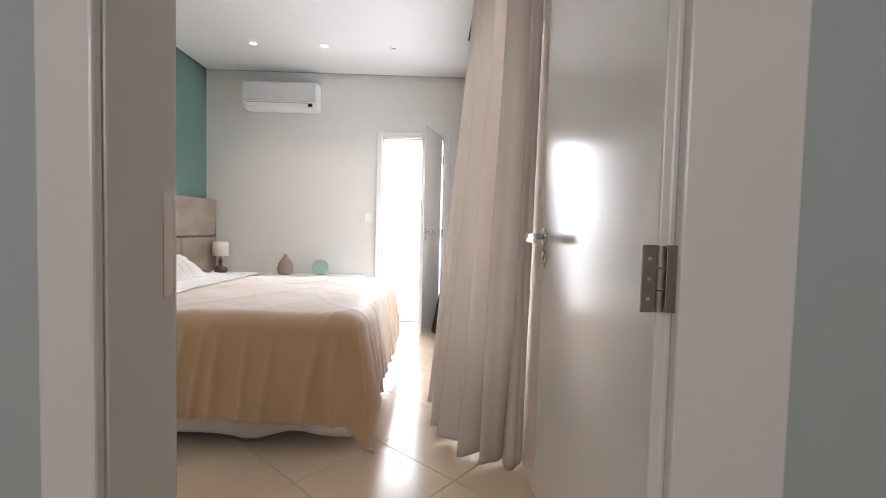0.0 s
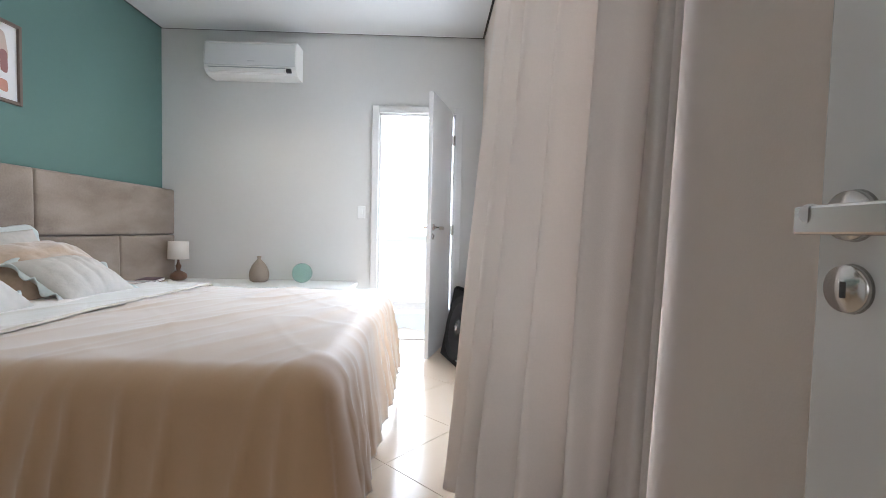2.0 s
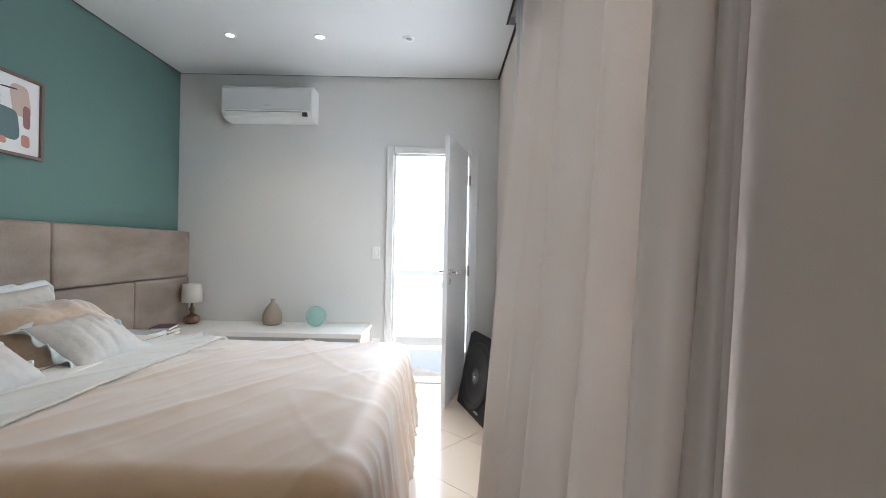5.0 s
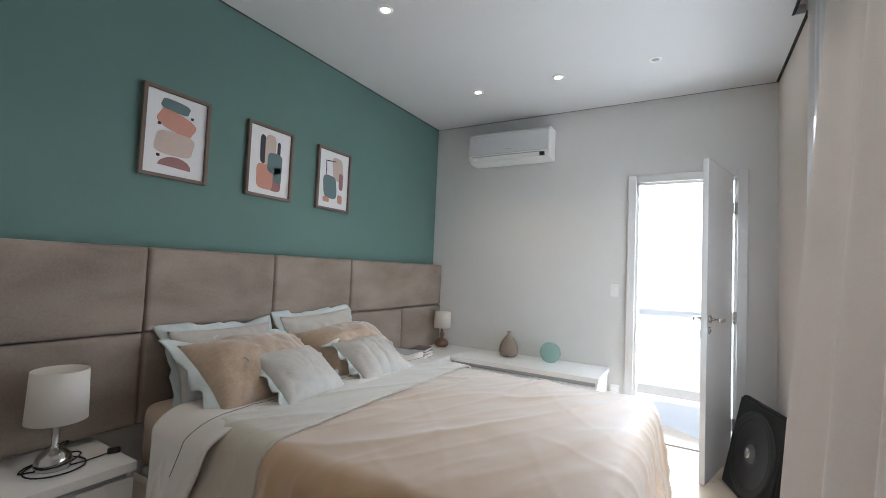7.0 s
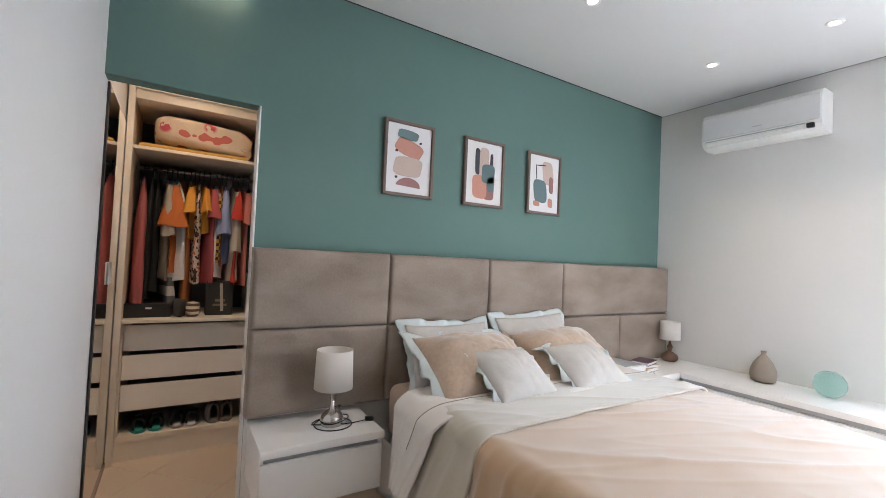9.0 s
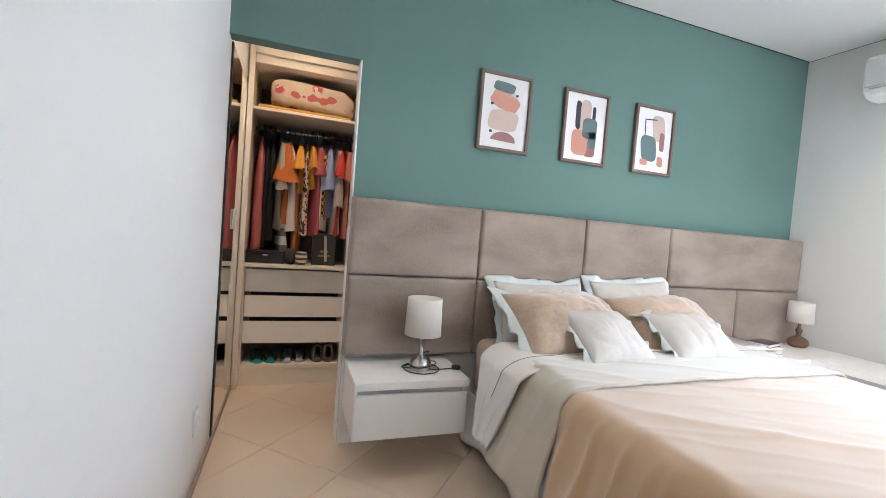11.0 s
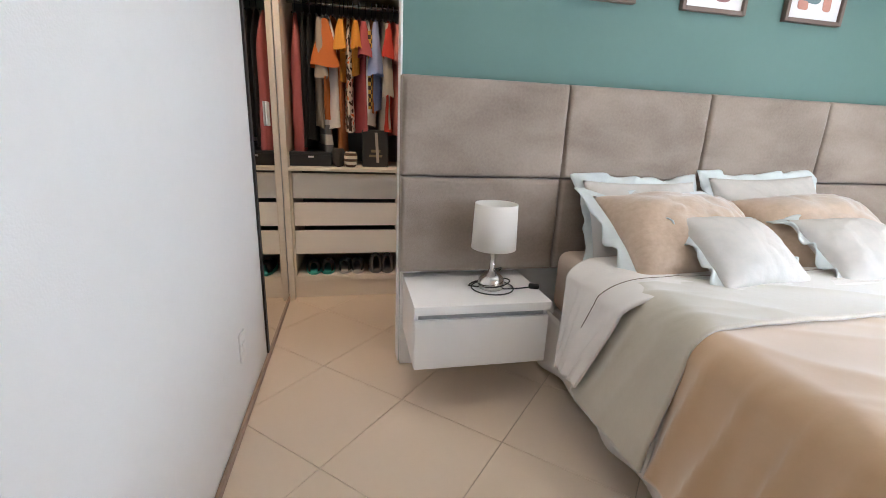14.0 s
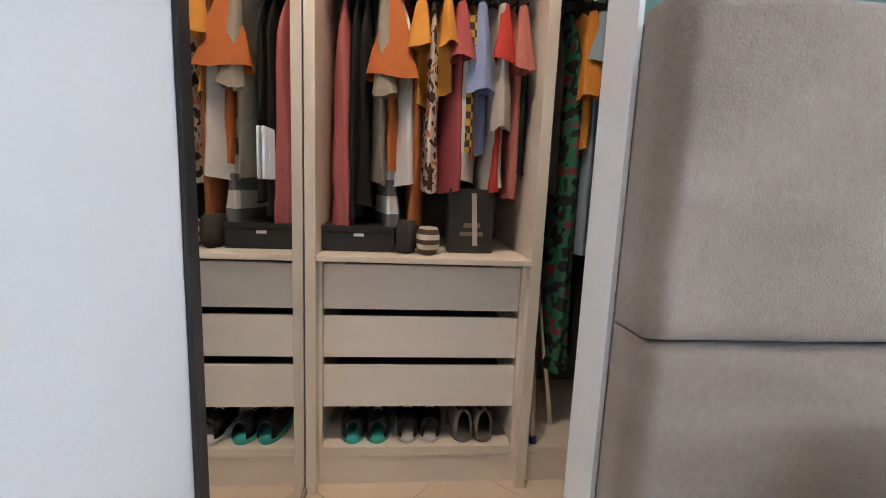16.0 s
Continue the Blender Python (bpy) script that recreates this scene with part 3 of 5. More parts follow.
def drape(x0, x1, slant0, slant1, near, far_d, foot, top, seed, nu=120, nv=170, ripple=1.0, lift=0.0, flare=0.16, proud=0.0, th=0.012):
    """A cloth laid over the bed from x0 to x1, hanging down on both sides (near, far_d) and, where foot > 0, over the foot end."""
    rnd = 0.10
    yc = (BY0 + BY1) / 2
    half = (BY1 - BY0) / 2 - 0.03

    def f(u, v):
        s = x0 + (x1 + foot - x0) * u
        hang_near = near + (0.065 * u if foot else 0.0)
        w = -(half + hang_near) + (2 * half + hang_near + far_d) * v
        ox = max(0.0, s - (BX1 - 0.03)) if foot else 0.0
        oy = max(0.0, abs(w) - half)
        d = math.hypot(ox, oy)
        sx = min(s, BX1 - 0.03) if foot else s
        sy = max(-half, min(half, w))
        z = top + 0.006 * fbm(sx * 3, w * 3, seed) + 0.010 * math.sin(min(1, max(0, 1 - abs(w) / half)) * 1.57) + lift
        q = sx * 0.9 - w * 0.45
        crease = 1 - abs(noise.noise((q * 3.2 + seed, (sx * 0.45 + w * 0.9) * 0.8, seed))) * 2
        fine = 1 - abs(noise.noise((q * 9 + seed, (sx * 0.45 + w * 0.9) * 1.6, seed + 5))) * 2
        diag = 1 - abs(noise.noise(((sx + w) * 2.1 + seed, (sx - w) * 0.55, seed + 9))) * 2
        wr = ripple * (0.009 * max(0, crease) ** 6 + 0.003 * max(0, fine) ** 4 + 0.003 * max(0, diag) ** 9)
        x, y = sx, sy
        if d > 0:
            dx, dy = ox / d, math.copysign(oy, w) / d
            if d < rnd * 1.57:
                a = d / rnd
                out, drop = rnd * math.sin(a), rnd * (1 - math.cos(a))
            else:
                out, drop = rnd + flare * (d - rnd * 1.57), rnd + 0.985 * (d - rnd * 1.57)
            out += proud * min(1.0, d / 0.12)
            run = sx if oy > ox else sy
            hang = min(1.0, d / 0.3)
            tuck = max(0, 1 - abs(noise.noise((run * 7.5 + 1.2 * d, d * 0.8, seed + 3))) * 2.2) ** 3
            out += 0.022 * tuck * hang * ripple
            fold = math.sin(run * 14 + 4.5 * fbm(run * 2.6, seed)) * 0.5 + 0.5 * math.sin(run * 9.3 + seed + 1.7 * fbm(run, 3 + seed))
            out += (0.011 * fold + 0.012 * fbm(run * 6, d * 3, seed)) * hang * ripple
            z -= drop
            x, y = x + dx * out, y + dy * out
            k = slant0 * (1 - u) + slant1 * u
            x += k * drop
            if z < 0.022:
                over = 0.022 - z
                z = 0.022 + 0.01 * abs(fbm(run * 8, d * 8))
                x, y = x + dx * over * 0.5, y + dy * over * 0.5
        return (x, yc + y, z + wr)
    return thicken(grid(f, nu, nv), th)


dv = thing("duvet", (-0.4, 3.37, 0.6), "tan satin cotton duvet hanging over the bed", "duvet")
part("cover", drape(-1.04, BX1, 0.06, 0.0, 0.52, 0.30, 0.47, 0.632, 1.0, flare=0.15), M_DUVET, dv, smooth=True)
part("turned_back_fold", drape(-1.34, -1.00, -0.18, -0.02, 0.525, 0.26, 0, 0.645, 4.0, nu=36, ripple=0.6, lift=0.008, flare=0.20), M_SAGE, dv, "pale sage turned-back lining", True)
bs = thing("bed_sheet", (-1.4, 3.37, 0.6), "white cotton top sheet turned over", "sheet")
part("sheet_cloth", drape(-1.63, -1.22, 0.30, -0.32, 0.455, 0.22, 0, 0.640, 7.0, nu=44, ripple=0.5, flare=0.20, proud=0.045, lift=0.012), M_SHEET, bs, smooth=True)
part("stitched_line", drape(-1.340, -1.3375, -0.30, -0.30, 0.26, 0.20, 0, 0.6530, 7.0, nu=1, ripple=0.5, flare=0.20, proud=0.0575, lift=0.012, th=0.0015), M_FRAME, bs, "thin brown stitched line", True)


def pillow(name, w, h, t, border, m, body_mat, border_mat, label, seed):
    """A stuffed pillow with a flat ruffled border; local x across, y up, z thickness."""
    ob = thing(name, (0, 0, 0), label, "pillow")
    ob.matrix_world = m

    def side(sg):
        def f(u, v):
            a, b = 2 * u - 1, 2 * v - 1
            k = max(0.0, (1 - abs(a) ** 2.4)) ** 0.62 * max(0.0, (1 - abs(b) ** 2.4)) ** 0.62
            crease = (0.10 * fbm(a * 2.2 + seed, b * 2.2, seed) - 0.10 * max(0, 1 - abs(noise.noise((a * 2.6 + seed * 3, b * 1.6, seed))) * 3.0) ** 2) * k
            pinch = 1 + 0.02 * (abs(a) * abs(b)) ** 2
            px, py = a * w / 2 * (1 - 0.045 * (1 - b * b)) * pinch, b * h / 2 * (1 - 0.055 * (1 - a * a)) * pinch
            return (px, py, sg * t / 2 * (k + crease))
        return f
    bm = grid(side(1), 40, 30)
    bm2 = grid(side(-1), 40, 30)
    me = bpy.data.meshes.new("tmp")
    bm2.to_mesh(me)
    bm2.free()
    bm.from_mesh(me)
    bpy.data.meshes.remove(me)
    bmesh.ops.remove_doubles(bm, verts=bm.verts, dist=0.002)
    body = mesh_ob("pillow_body", bm, body_mat, True)
    body.parent = ob

    def rim(u, v):
        s = u * 4
        i, q = int(s) % 4, s - int(s)
        e = -1 + 2 * q
        ax, ay = ((e, -1), (1, e), (-e, 1), (-1, -e))[i]
        g = 0.95
        corner = (abs(ax) * abs(ay)) ** 6
        wide = border * v * (1 + 0.35 * corner + 0.06 * math.sin(9 * (ax - ay) + seed * 2) + 0.14 * fbm(ax * 3.1, ay * 3.1, seed + 4))
        ox = ax * w / 2 * g * (1 - 0.045 * (1 - ay * ay)) + (wide if abs(ax) > 0.999 else wide * ax * corner) * (1 if ax > 0 or abs(ax) <= 0.999 else -1)
        oy = ay * h / 2 * g * (1 - 0.055 * (1 - ax * ax)) + (wide if abs(ay) > 0.999 else wide * ay * corner) * (1 if ay > 0 or abs(ay) <= 0.999 else -1)
        rz = v * v * (0.016 * math.sin(ax * 11 + ay * 9 + seed) + 0.045 * fbm(ax * 2.6, ay * 2.6, seed)) - 0.012 * v * v - 0.02 * corner * v
        return (ox, oy, rz)
    rb = mesh_ob("pillow_border", thicken(grid(rim, 144, 5, True), 0.005), border_mat, True)
    rb.parent = ob
    return ob


def lean(x, y, z, tilt, turn=0.0, roll=0.0):
    """A pillow's pose: its face to the foot of the bed, leaning back by tilt degrees."""
    f = Matrix(((0, 0, 1, 0), (1, 0, 0, 0), (0, 1, 0, 0), (0, 0, 0, 1)))
    return Matrix.Translation((x, y, z)) @ Matrix.Rotation(radians(turn), 4, "Z") @ Matrix.Rotation(radians(-tilt), 4, "Y") @ f @ Matrix.Rotation(radians(roll), 4, "Z")


pillow("pillow", 0.56, 0.38, 0.20, 0.045, lean(-1.80, 2.95, 0.755, 26, 0, 0), M_FLOR, M_BLUE, "pale blue bordered white pillow against the headboard", 1.0)
pillow("pillow", 0.60, 0.40, 0.22, 0.045, lean(-1.80, 3.62, 0.775, 24, 0, 2), M_FLOR, M_BLUE, "pale blue bordered white pillow against the headboard", 2.0)
pillow("pillow", 0.65, 0.45, 0.31, 0.058, lean(-1.595, 2.99, 0.742, 56, 4, -2), M_TANP, M_BLUE, "tan patterned pillow with pale blue border", 3.0)
pillow("pillow", 0.63, 0.45, 0.30, 0.040, lean(-1.585, 3.66, 0.742, 57, -3, 2), M_TANP, M_TANP, "tan patterned pillow leaning on the bed", 4.0)
pillow("cushion", 0.41, 0.34, 0.16, 0.036, lean(-1.390, 3.06, 0.738, 56, 8, -4), M_FLOR, M_BLUE, "small white floral cushion with blue border", 5.0)
pillow("cushion", 0.41, 0.34, 0.16, 0.036, lean(-1.380, 3.60, 0.738, 58, -4, 3), M_FLOR, M_BLUE, "small white floral cushion with blue border", 6.0)


# floating night stand
def nightstand(y0, y1, x0, x1, z0, z1, label):
    ob = thing("nightstand", ((x0 + x1) / 2, (y0 + y1) / 2, z0), label, "nightstand")
    part("top", box(x0, x1 + 0.006, y0 - 0.004, y1 + 0.004, z1 - 0.036, z1, 0.002), M_WHITE, ob)
    part("side_panel", box(x0, x1 - 0.023, y0, y0 + 0.016, z0, z1 - 0.037, 0.001), M_WHITE, ob)
    part("side_panel", box(x0, x1 - 0.023, y1 - 0.016, y1, z0, z1 - 0.037, 0.001), M_WHITE, ob)
    part("bottom", box(x0, x1 - 0.024, y0 + 0.017, y1 - 0.017, z0, z0 + 0.016), M_WHITE, ob)
    part("drawer_box", box(x0 + 0.02, x1 - 0.03, y0 + 0.03, y1 - 0.03, z0 + 0.03, z1 - 0.075), M_WHITE, ob)
    part("drawer_front", box(x1 - 0.021, x1 - 0.003, y0 + 0.001, y1 - 0.001, z0, z1 - 0.062, 0.002), M_WHITE, ob)
    part("grip_channel", box(x1 - 0.042, x1 - 0.024, y0 + 0.018, y1 - 0.018, z1 - 0.070, z1 - 0.040, 0.002), M_GREYP, ob, "grey finger grip groove")
    return ob


nightstand(1.888, 2.440, X_GREEN + 0.036, -1.616, 0.203, 0.474, "white lacquered floating nightstand with one drawer")

# long low dresser and far nightstand in an L along the far wall
dr = thing("dresser", (-0.9, 5.1, 0), "low white lacquered dresser along the far wall", "dresser")
part("top", box(-1.53, -0.292, 4.855, Y_FAR - 0.002, 0.498, 0.534, 0.002), M_WHITE, dr)
part("body", box(-1.53, -0.307, 4.90, Y_FAR - 0.004, 0.10, 0.497), M_WHITE, dr)
part("grip_channel", box(-1.53, -0.322, 4.885, 4.90, 0.465, 0.496), M_GREYP, dr, "grey finger grip groove")
part("drawer_front", box(-1.525, -0.925, 4.872, 4.892, 0.28, 0.462, 0.002), M_WHITE, dr)
part("drawer_front", box(-0.920, -0.310, 4.872, 4.892, 0.28, 0.462, 0.002), M_WHITE, dr)
part("drawer_front", box(-1.525, -0.925, 4.872, 4.892, 0.11, 0.276, 0.002), M_WHITE, dr)
part("drawer_front", box(-0.920, -0.310, 4.872, 4.892, 0.11, 0.276, 0.002), M_WHITE, dr)
part("plinth", box(-1.50, -0.36, 4.95, Y_FAR - 0.01, 0, 0.099), M_WHITE, dr)
ns2 = thing("corner_cabinet", (-1.78, 4.8, 0), "white lacquered corner cabinet beside the bed", "cabinet")
part("top", box(X_GREEN + 0.036, -1.533, 4.24, Y_FAR - 0.002, 0.498, 0.534, 0.002), M_WHITE, ns2)
part("body", box(X_GREEN + 0.036, -1.56, 4.25, Y_FAR - 0.004, 0.10, 0.497), M_WHITE, ns2)
part("drawer_front", box(-1.558, -1.540, 4.255, 4.85, 0.11, 0.462, 0.002), M_WHITE, ns2)
part("plinth", box(X_GREEN + 0.04, -1.60, 4.28, Y_FAR - 0.01, 0, 0.099), M_WHITE, ns2)

# air conditioner
ac = thing("air_conditioner", (-1.18, Y_FAR, 2.28), "white split air conditioner on the far wall", "air conditioner")


def ac_body(x0, x1, shrink=0.0):
    prof = [(0.0, 2.303), (0.10, 2.301), (0.155, 2.312), (0.188, 2.345), (0.199, 2.40), (0.200, 2.46), (0.194, 2.53), (0.178, 2.572), (0.15, 2.588), (0.0, 2.590)]
    bm = bmesh.new()
    a = [bm.verts.new((x0, Y_FAR - 0.001 - d, z)) for d, z in prof]
    b = [bm.verts.new((x1, Y_FAR - 0.001 - d, z)) for d, z in prof]
    n = len(prof)
    for i in range(n):
        bm.faces.new((a[i], a[(i + 1) % n], b[(i + 1) % n], b[i]))
    bm.faces.new(a)
    bm.faces.new(b[::-1])
    return bm


part("casing", ac_body(-1.578, -0.806), M_PLAST, ac)
part("front_panel", box(-1.568, -0.816, Y_FAR - 0.207, Y_FAR - 0.196, 2.372, 2.552, 0.004), M_ACF, ac, "glossy white front panel")
part("air_flap", box(-1.54, -0.90, Y_FAR - 0.196, Y_FAR - 0.165, 2.318, 2.350, 0.004), M_PLAST, ac)
part("outlet_slot", box(-1.545, -0.895, Y_FAR - 0.1985, Y_FAR - 0.17, 2.356, 2.362), M_GREYP, ac, "thin grey air outlet slot")
part("display", box(-0.885, -0.845, Y_FAR - 0.2085, Y_FAR - 0.180, 2.322, 2.354, 0.002), M_BLACK, ac, "small black display window")
part("badge", box(-1.21, -1.15, Y_FAR - 0.2078, Y_FAR - 0.205, 2.405, 2.412), M_GREYP, ac, "small grey brand mark")

# three framed prints
M_P = [mat("print_teal", (0.15, 0.225, 0.23), 0.7, grain=0.3, var=0.3, scale=60), mat("print_coral", (0.64, 0.31, 0.23), 0.7, grain=0.3, var=0.3, scale=60),
       mat("print_sand", (0.63, 0.49, 0.42), 0.7, grain=0.2, var=0.2, scale=60), mat("print_plum", (0.36, 0.17, 0.16), 0.7, grain=0.3, var=0.3, scale=60), mat("print_black", (0.05, 0.05, 0.06), 0.7)]


def blob(x, cy, cz, ry, rz, p=2.6, cut=None, n=36, tilt=0.0, wob=0.06):
    """A flat painted shape with rounded, uneven outline, on the print."""
    bm = bmesh.new()
    vs = []
    for k in range(n):
        a = 2 * math.pi * k / n
        c, s_ = math.cos(a), math.sin(a)
        r = (abs(c) ** p + abs(s_) ** p) ** (-1 / p) * (1 + wob * math.sin(2 * a + cy * 9))
        yy, zz = ry * r * c, rz * r * s_
        if cut is not None:
            zz = max(zz, cut)
        yy, zz = yy * math.cos(tilt) - zz * math.sin(tilt), yy * math.sin(tilt) + zz * math.cos(tilt)
        vs.append(bm.verts.new((x, cy + yy, cz + zz)))
    bm.faces.new(vs)
    ext = bmesh.ops.extrude_face_region(bm, geom=list(bm.faces))
    bmesh.ops.translate(bm, vec=(0.0006, 0, 0), verts=[v for v in ext["geom"] if isinstance(v, bmesh.types.BMVert)])
    return bm


def picture(y0, shapes, label):
    y1, z0, z1 = y0 + 0.338, 1.683, 2.138
    xw = X_GREEN + 0.001
    ob = thing("framed_print", (X_GREEN, (y0 + y1) / 2, z0), label, "picture", "three prints over the bed")
    f = 0.018
    for b in ((y0, y0 + f, z0, z1), (y1 - f, y1, z0, z1), (y0 + f, y1 - f, z0, z0 + f), (y0 + f, y1 - f, z1 - f, z1)):
        part("frame_bar", box(xw, xw + 0.026, *b, 0.002), M_FRAME, ob)
    part("paper", box(xw, xw + 0.010, y0 + f, y1 - f, z0 + f, z1 - f), M_PAPER, ob, "white paper print")
    x, cy, cz = xw + 0.0105, (y0 + y1) / 2, (z0 + z1) / 2
    for k, (m, dy, dz, ry, rz, cut, tilt, lay) in enumerate(shapes):
        part("painted_shape", blob(x + 0.0007 * lay, cy + dy, cz + dz, ry, rz, 4.2 if cut is None else 2.0, cut, tilt=tilt), M_P[m], ob)


picture(2.551, [(0, -0.01, 0.150, 0.072, 0.028, None, -0.12, 0), (1, 0.0, 0.068, 0.095, 0.048, None, -0.35, 0), (2, -0.005, -0.045, 0.098, 0.058, None, -0.06, 1),
                (3, 0.0, -0.165, 0.085, 0.052, 0.0, -0.05, 0), (4, 0.075, 0.112, 0.008, 0.007, None, 0, 1), (4, -0.085, 0.045, 0.009, 0.007, None, 0, 1), (4, -0.082, -0.115, 0.009, 0.007, None, 0, 1)],
        "abstract print of stacked teal, coral and sand shapes")
picture(3.124, [(4, -0.055, 0.075, 0.022, 0.085, None, 0, 0), (2, 0.0, 0.065, 0.042, 0.105, None, 0, 1), (4, 0.062, 0.095, 0.013, 0.045, None, 0, 0), (1, -0.035, -0.095, 0.062, 0.075, None, 0, 2),
                (3, 0.045, -0.125, 0.045, 0.05, None, 0, 1), (0, 0.035, 0.0, 0.058, 0.062, None, 0, 3), (0, 0.06, -0.07, 0.03, 0.05, None, 0, 3)],
        "abstract print of sand, coral and teal overlapping shapes")
picture(3.684, [(2, 0.04, 0.085, 0.055, 0.085, None, 0.1, 0), (0, -0.035, -0.055, 0.065, 0.085, None, 0.05, 1), (1, 0.07, -0.135, 0.025, 0.032, None, 0, 2), (3, 0.075, 0.0, 0.022, 0.06, None, 0, 1), (4, -0.078, 0.085, 0.004, 0.055, None, 0.05, 2), (4, -0.03, 0.138, 0.048, 0.004, None, 0.1, 2), (1, -0.07, -0.15, 0.03, 0.02, None, 0, 2)],
        "abstract print of a teal jug on a sand ground")

# recessed spotlights
M_SPOT = glow("spot_bulb", (1.0, 0.86, 0.66), 30.0)
M_OFF = mat("unlit_bulb", (0.35, 0.35, 0.35), 0.3)


def spot(x, y, lit, label):
    ob = thing("spotlight", (x, y, Z_CEIL), label, "spotlight", "ceiling spotlights")
    part("trim_ring", lathe([(0.024, Z_CEIL - 0.001), (0.026, Z_CEIL - 0.007), (0.040, Z_CEIL - 0.006), (0.044, Z_CEIL - 0.0005)], x, y, 28, False), M_PLAST, ob, smooth=True)
    part("bulb", lathe([(0.0245, Z_CEIL - 0.001), (0.020, Z_CEIL - 0.003), (0.001, Z_CEIL - 0.004)], x, y, 24, False), M_SPOT if lit else M_OFF, ob, "lit warm bulb" if lit else "unlit grey bulb", True)
    if lit:
        lamp("spot_light", "SPOT", look((x, y, Z_CEIL - 0.02), (x, y + 0.0001, 0)), 9, (1.0, 0.82, 0.6), cone=100)


spot(-1.242, 4.614, True, "small white recessed ceiling spotlight, lit")
spot(-0.59, 4.614, True, "small white recessed ceiling spotlight, lit")
spot(0.055, 4.614, False, "small white recessed ceiling spotlight, unlit")
spot(-1.242, 3.38, True, "small white recessed ceiling spotlight, lit")
spot(-1.242, 2.15, True, "small white recessed ceiling spotlight, lit")

# curtains


def curtain(u, v):
    """The heavy curtain, gathered: u along the rail, v down; it spreads into the room towards the hem."""
    g = v ** 1.25
    a = Vector((0.850 - 0.008 * g, 2.200 + 0.14 * g, 0))
    c = Vector((0.755 - 0.24 * g, 2.38 - 0.02 * g, 0))
    b = Vector((0.760 - 0.255 * g, 3.62 - 0.50 * g, 0))
    p = a * (1 - u) ** 2 + c * 2 * u * (1 - u) + b * u * u
    d = (c - a) * (1 - u) + (b - c) * u
    n = Vector((-d.y, d.x, 0)).normalized()
    w = math.sin(u * 2 * math.pi * 5.5 + 0.9 + 1.0 * fbm(u * 4, v * 0.6, 5)) * (0.042 + 0.018 * g)
    w += 0.012 * math.sin(u * 2 * math.pi * 14 + 1.2 * v + fbm(u * 5, v, 2)) * (0.5 + 0.5 * v) + 0.02 * fbm(u * 3.0, v * 1.3, 9) * v
    p = p + n * w * min(1.0, u / 0.08)
    return (p.x if p.x < 0.850 else 0.850 + 0.02 * math.tanh((p.x - 0.850) / 0.02), p.y, 2.86 + (0.028 - 2.86) * v - 0.012 * math.sin(u * 19) * (v > 0.99))


cu = thing("curtain", (0.85, 2.4, 0.02), "heavy beige linen curtain gathered beside the window", "curtain")
part("cloth", thicken(grid(curtain, 240, 60), 0.004), M_CURT, cu, smooth=True)


def lining(u, v):
    """The turned hem at the curtain's edge, a soft half roll with the white lining showing."""
    x, y, z = curtain(0.0, v)
    return (x + 0.030 - 0.050 * u, y + 0.026 - 0.034 * math.sin(math.pi * u) ** 0.7 + 0.004 * fbm(v * 4, u), z + 0.01)


part("lining", thicken(grid(lining, 18, 40), 0.003), M_CURT, cu, "white curtain lining edge", True)


def sheer(u, v):
    y = 2.6 + 1.75 * u
    w = 0.020 * math.sin(u * 2 * math.pi * 13 + 0.8 * fbm(u * 6, v, 3)) + 0.012 * fbm(u * 7, v * 1.5, 4)
    return (0.800 + w * (0.7 + 0.5 * v), y, 2.86 + (0.03 - 2.86) * v)


single("sheer_curtain", grid(sheer, 220, 30), M_SHEER, "white voile sheer curtain glowing with daylight", "curtain", smooth=True)
rail = single("curtain_rail", tube([(0.80, 1.6, 2.875), (0.80, 4.38, 2.875)], 0.012, 10), M_PLAST, "white curtain rail in the ceiling recess", "curtain rail")

# two bedside lamps


def shade(cx, cy, z0, z1, r0, r1):
    t = 0.0025
    bm = lathe([(r0, z0), (r1, z1), (r1 - t, z1), (r0 - t, z0), (r0, z0)], cx, cy, 44, False)
    bmesh.ops.remove_doubles(bm, verts=bm.verts, dist=0.0001)
    return bm


LX, LY, LZ = -1.790, 2.240, 0.474
la = thing("table_lamp", (LX, LY, LZ), "table lamp with white drum shade and steel base", "table lamp")
part("base", lathe([(0.052, LZ + 0.001), (0.056, LZ + 0.010), (0.057, LZ + 0.028), (0.050, LZ + 0.048), (0.034, LZ + 0.064), (0.018, LZ + 0.074), (0.012, LZ + 0.086), (0.011, LZ + 0.165)], LX, LY, 36), M_CHROME, la, "rounded brushed steel lamp base", True)
part("shade", shade(LX, LY, 0.652, 0.840, 0.094, 0.088), M_SHADE, la, "white cloth drum lampshade", True)
part("socket", lathe([(0.015, LZ + 0.160), (0.017, LZ + 0.165), (0.017, LZ + 0.215), (0.012, LZ + 0.22)], LX, LY, 18), M_PLAST, la, smooth=True)
cord = []
for k in range(70):
    a = k / 69
    th = a * 2 * math.pi * 2.6 + 0.6
    r = 0.062 + 0.028 * a
    zz = LZ + 0.075 * (1 - min(1, a * 1.9)) + 0.005
    cord.append((LX + 0.012 + r * math.cos(th) * (0.55 + 0.5 * min(1, a * 2)), LY + r * math.sin(th) * (0.5 + 0.6 * min(1, a * 2)), zz + 0.02 * math.sin(th) * (a < 0.5)))
ex, ey, ez = cord[-1]
for k in range(1, 9):
    a = k / 8
    cord.append((ex + (LX + 0.035 - ex) * a + 0.03 * math.sin(a * 3.1), ey + (LY + 0.165 - ey) * a, LZ + 0.005 + 0.004 * a))
part("cord", tube(cord, 0.0028, 6), M_RUBBER, la, "loosely coiled black cord", True)
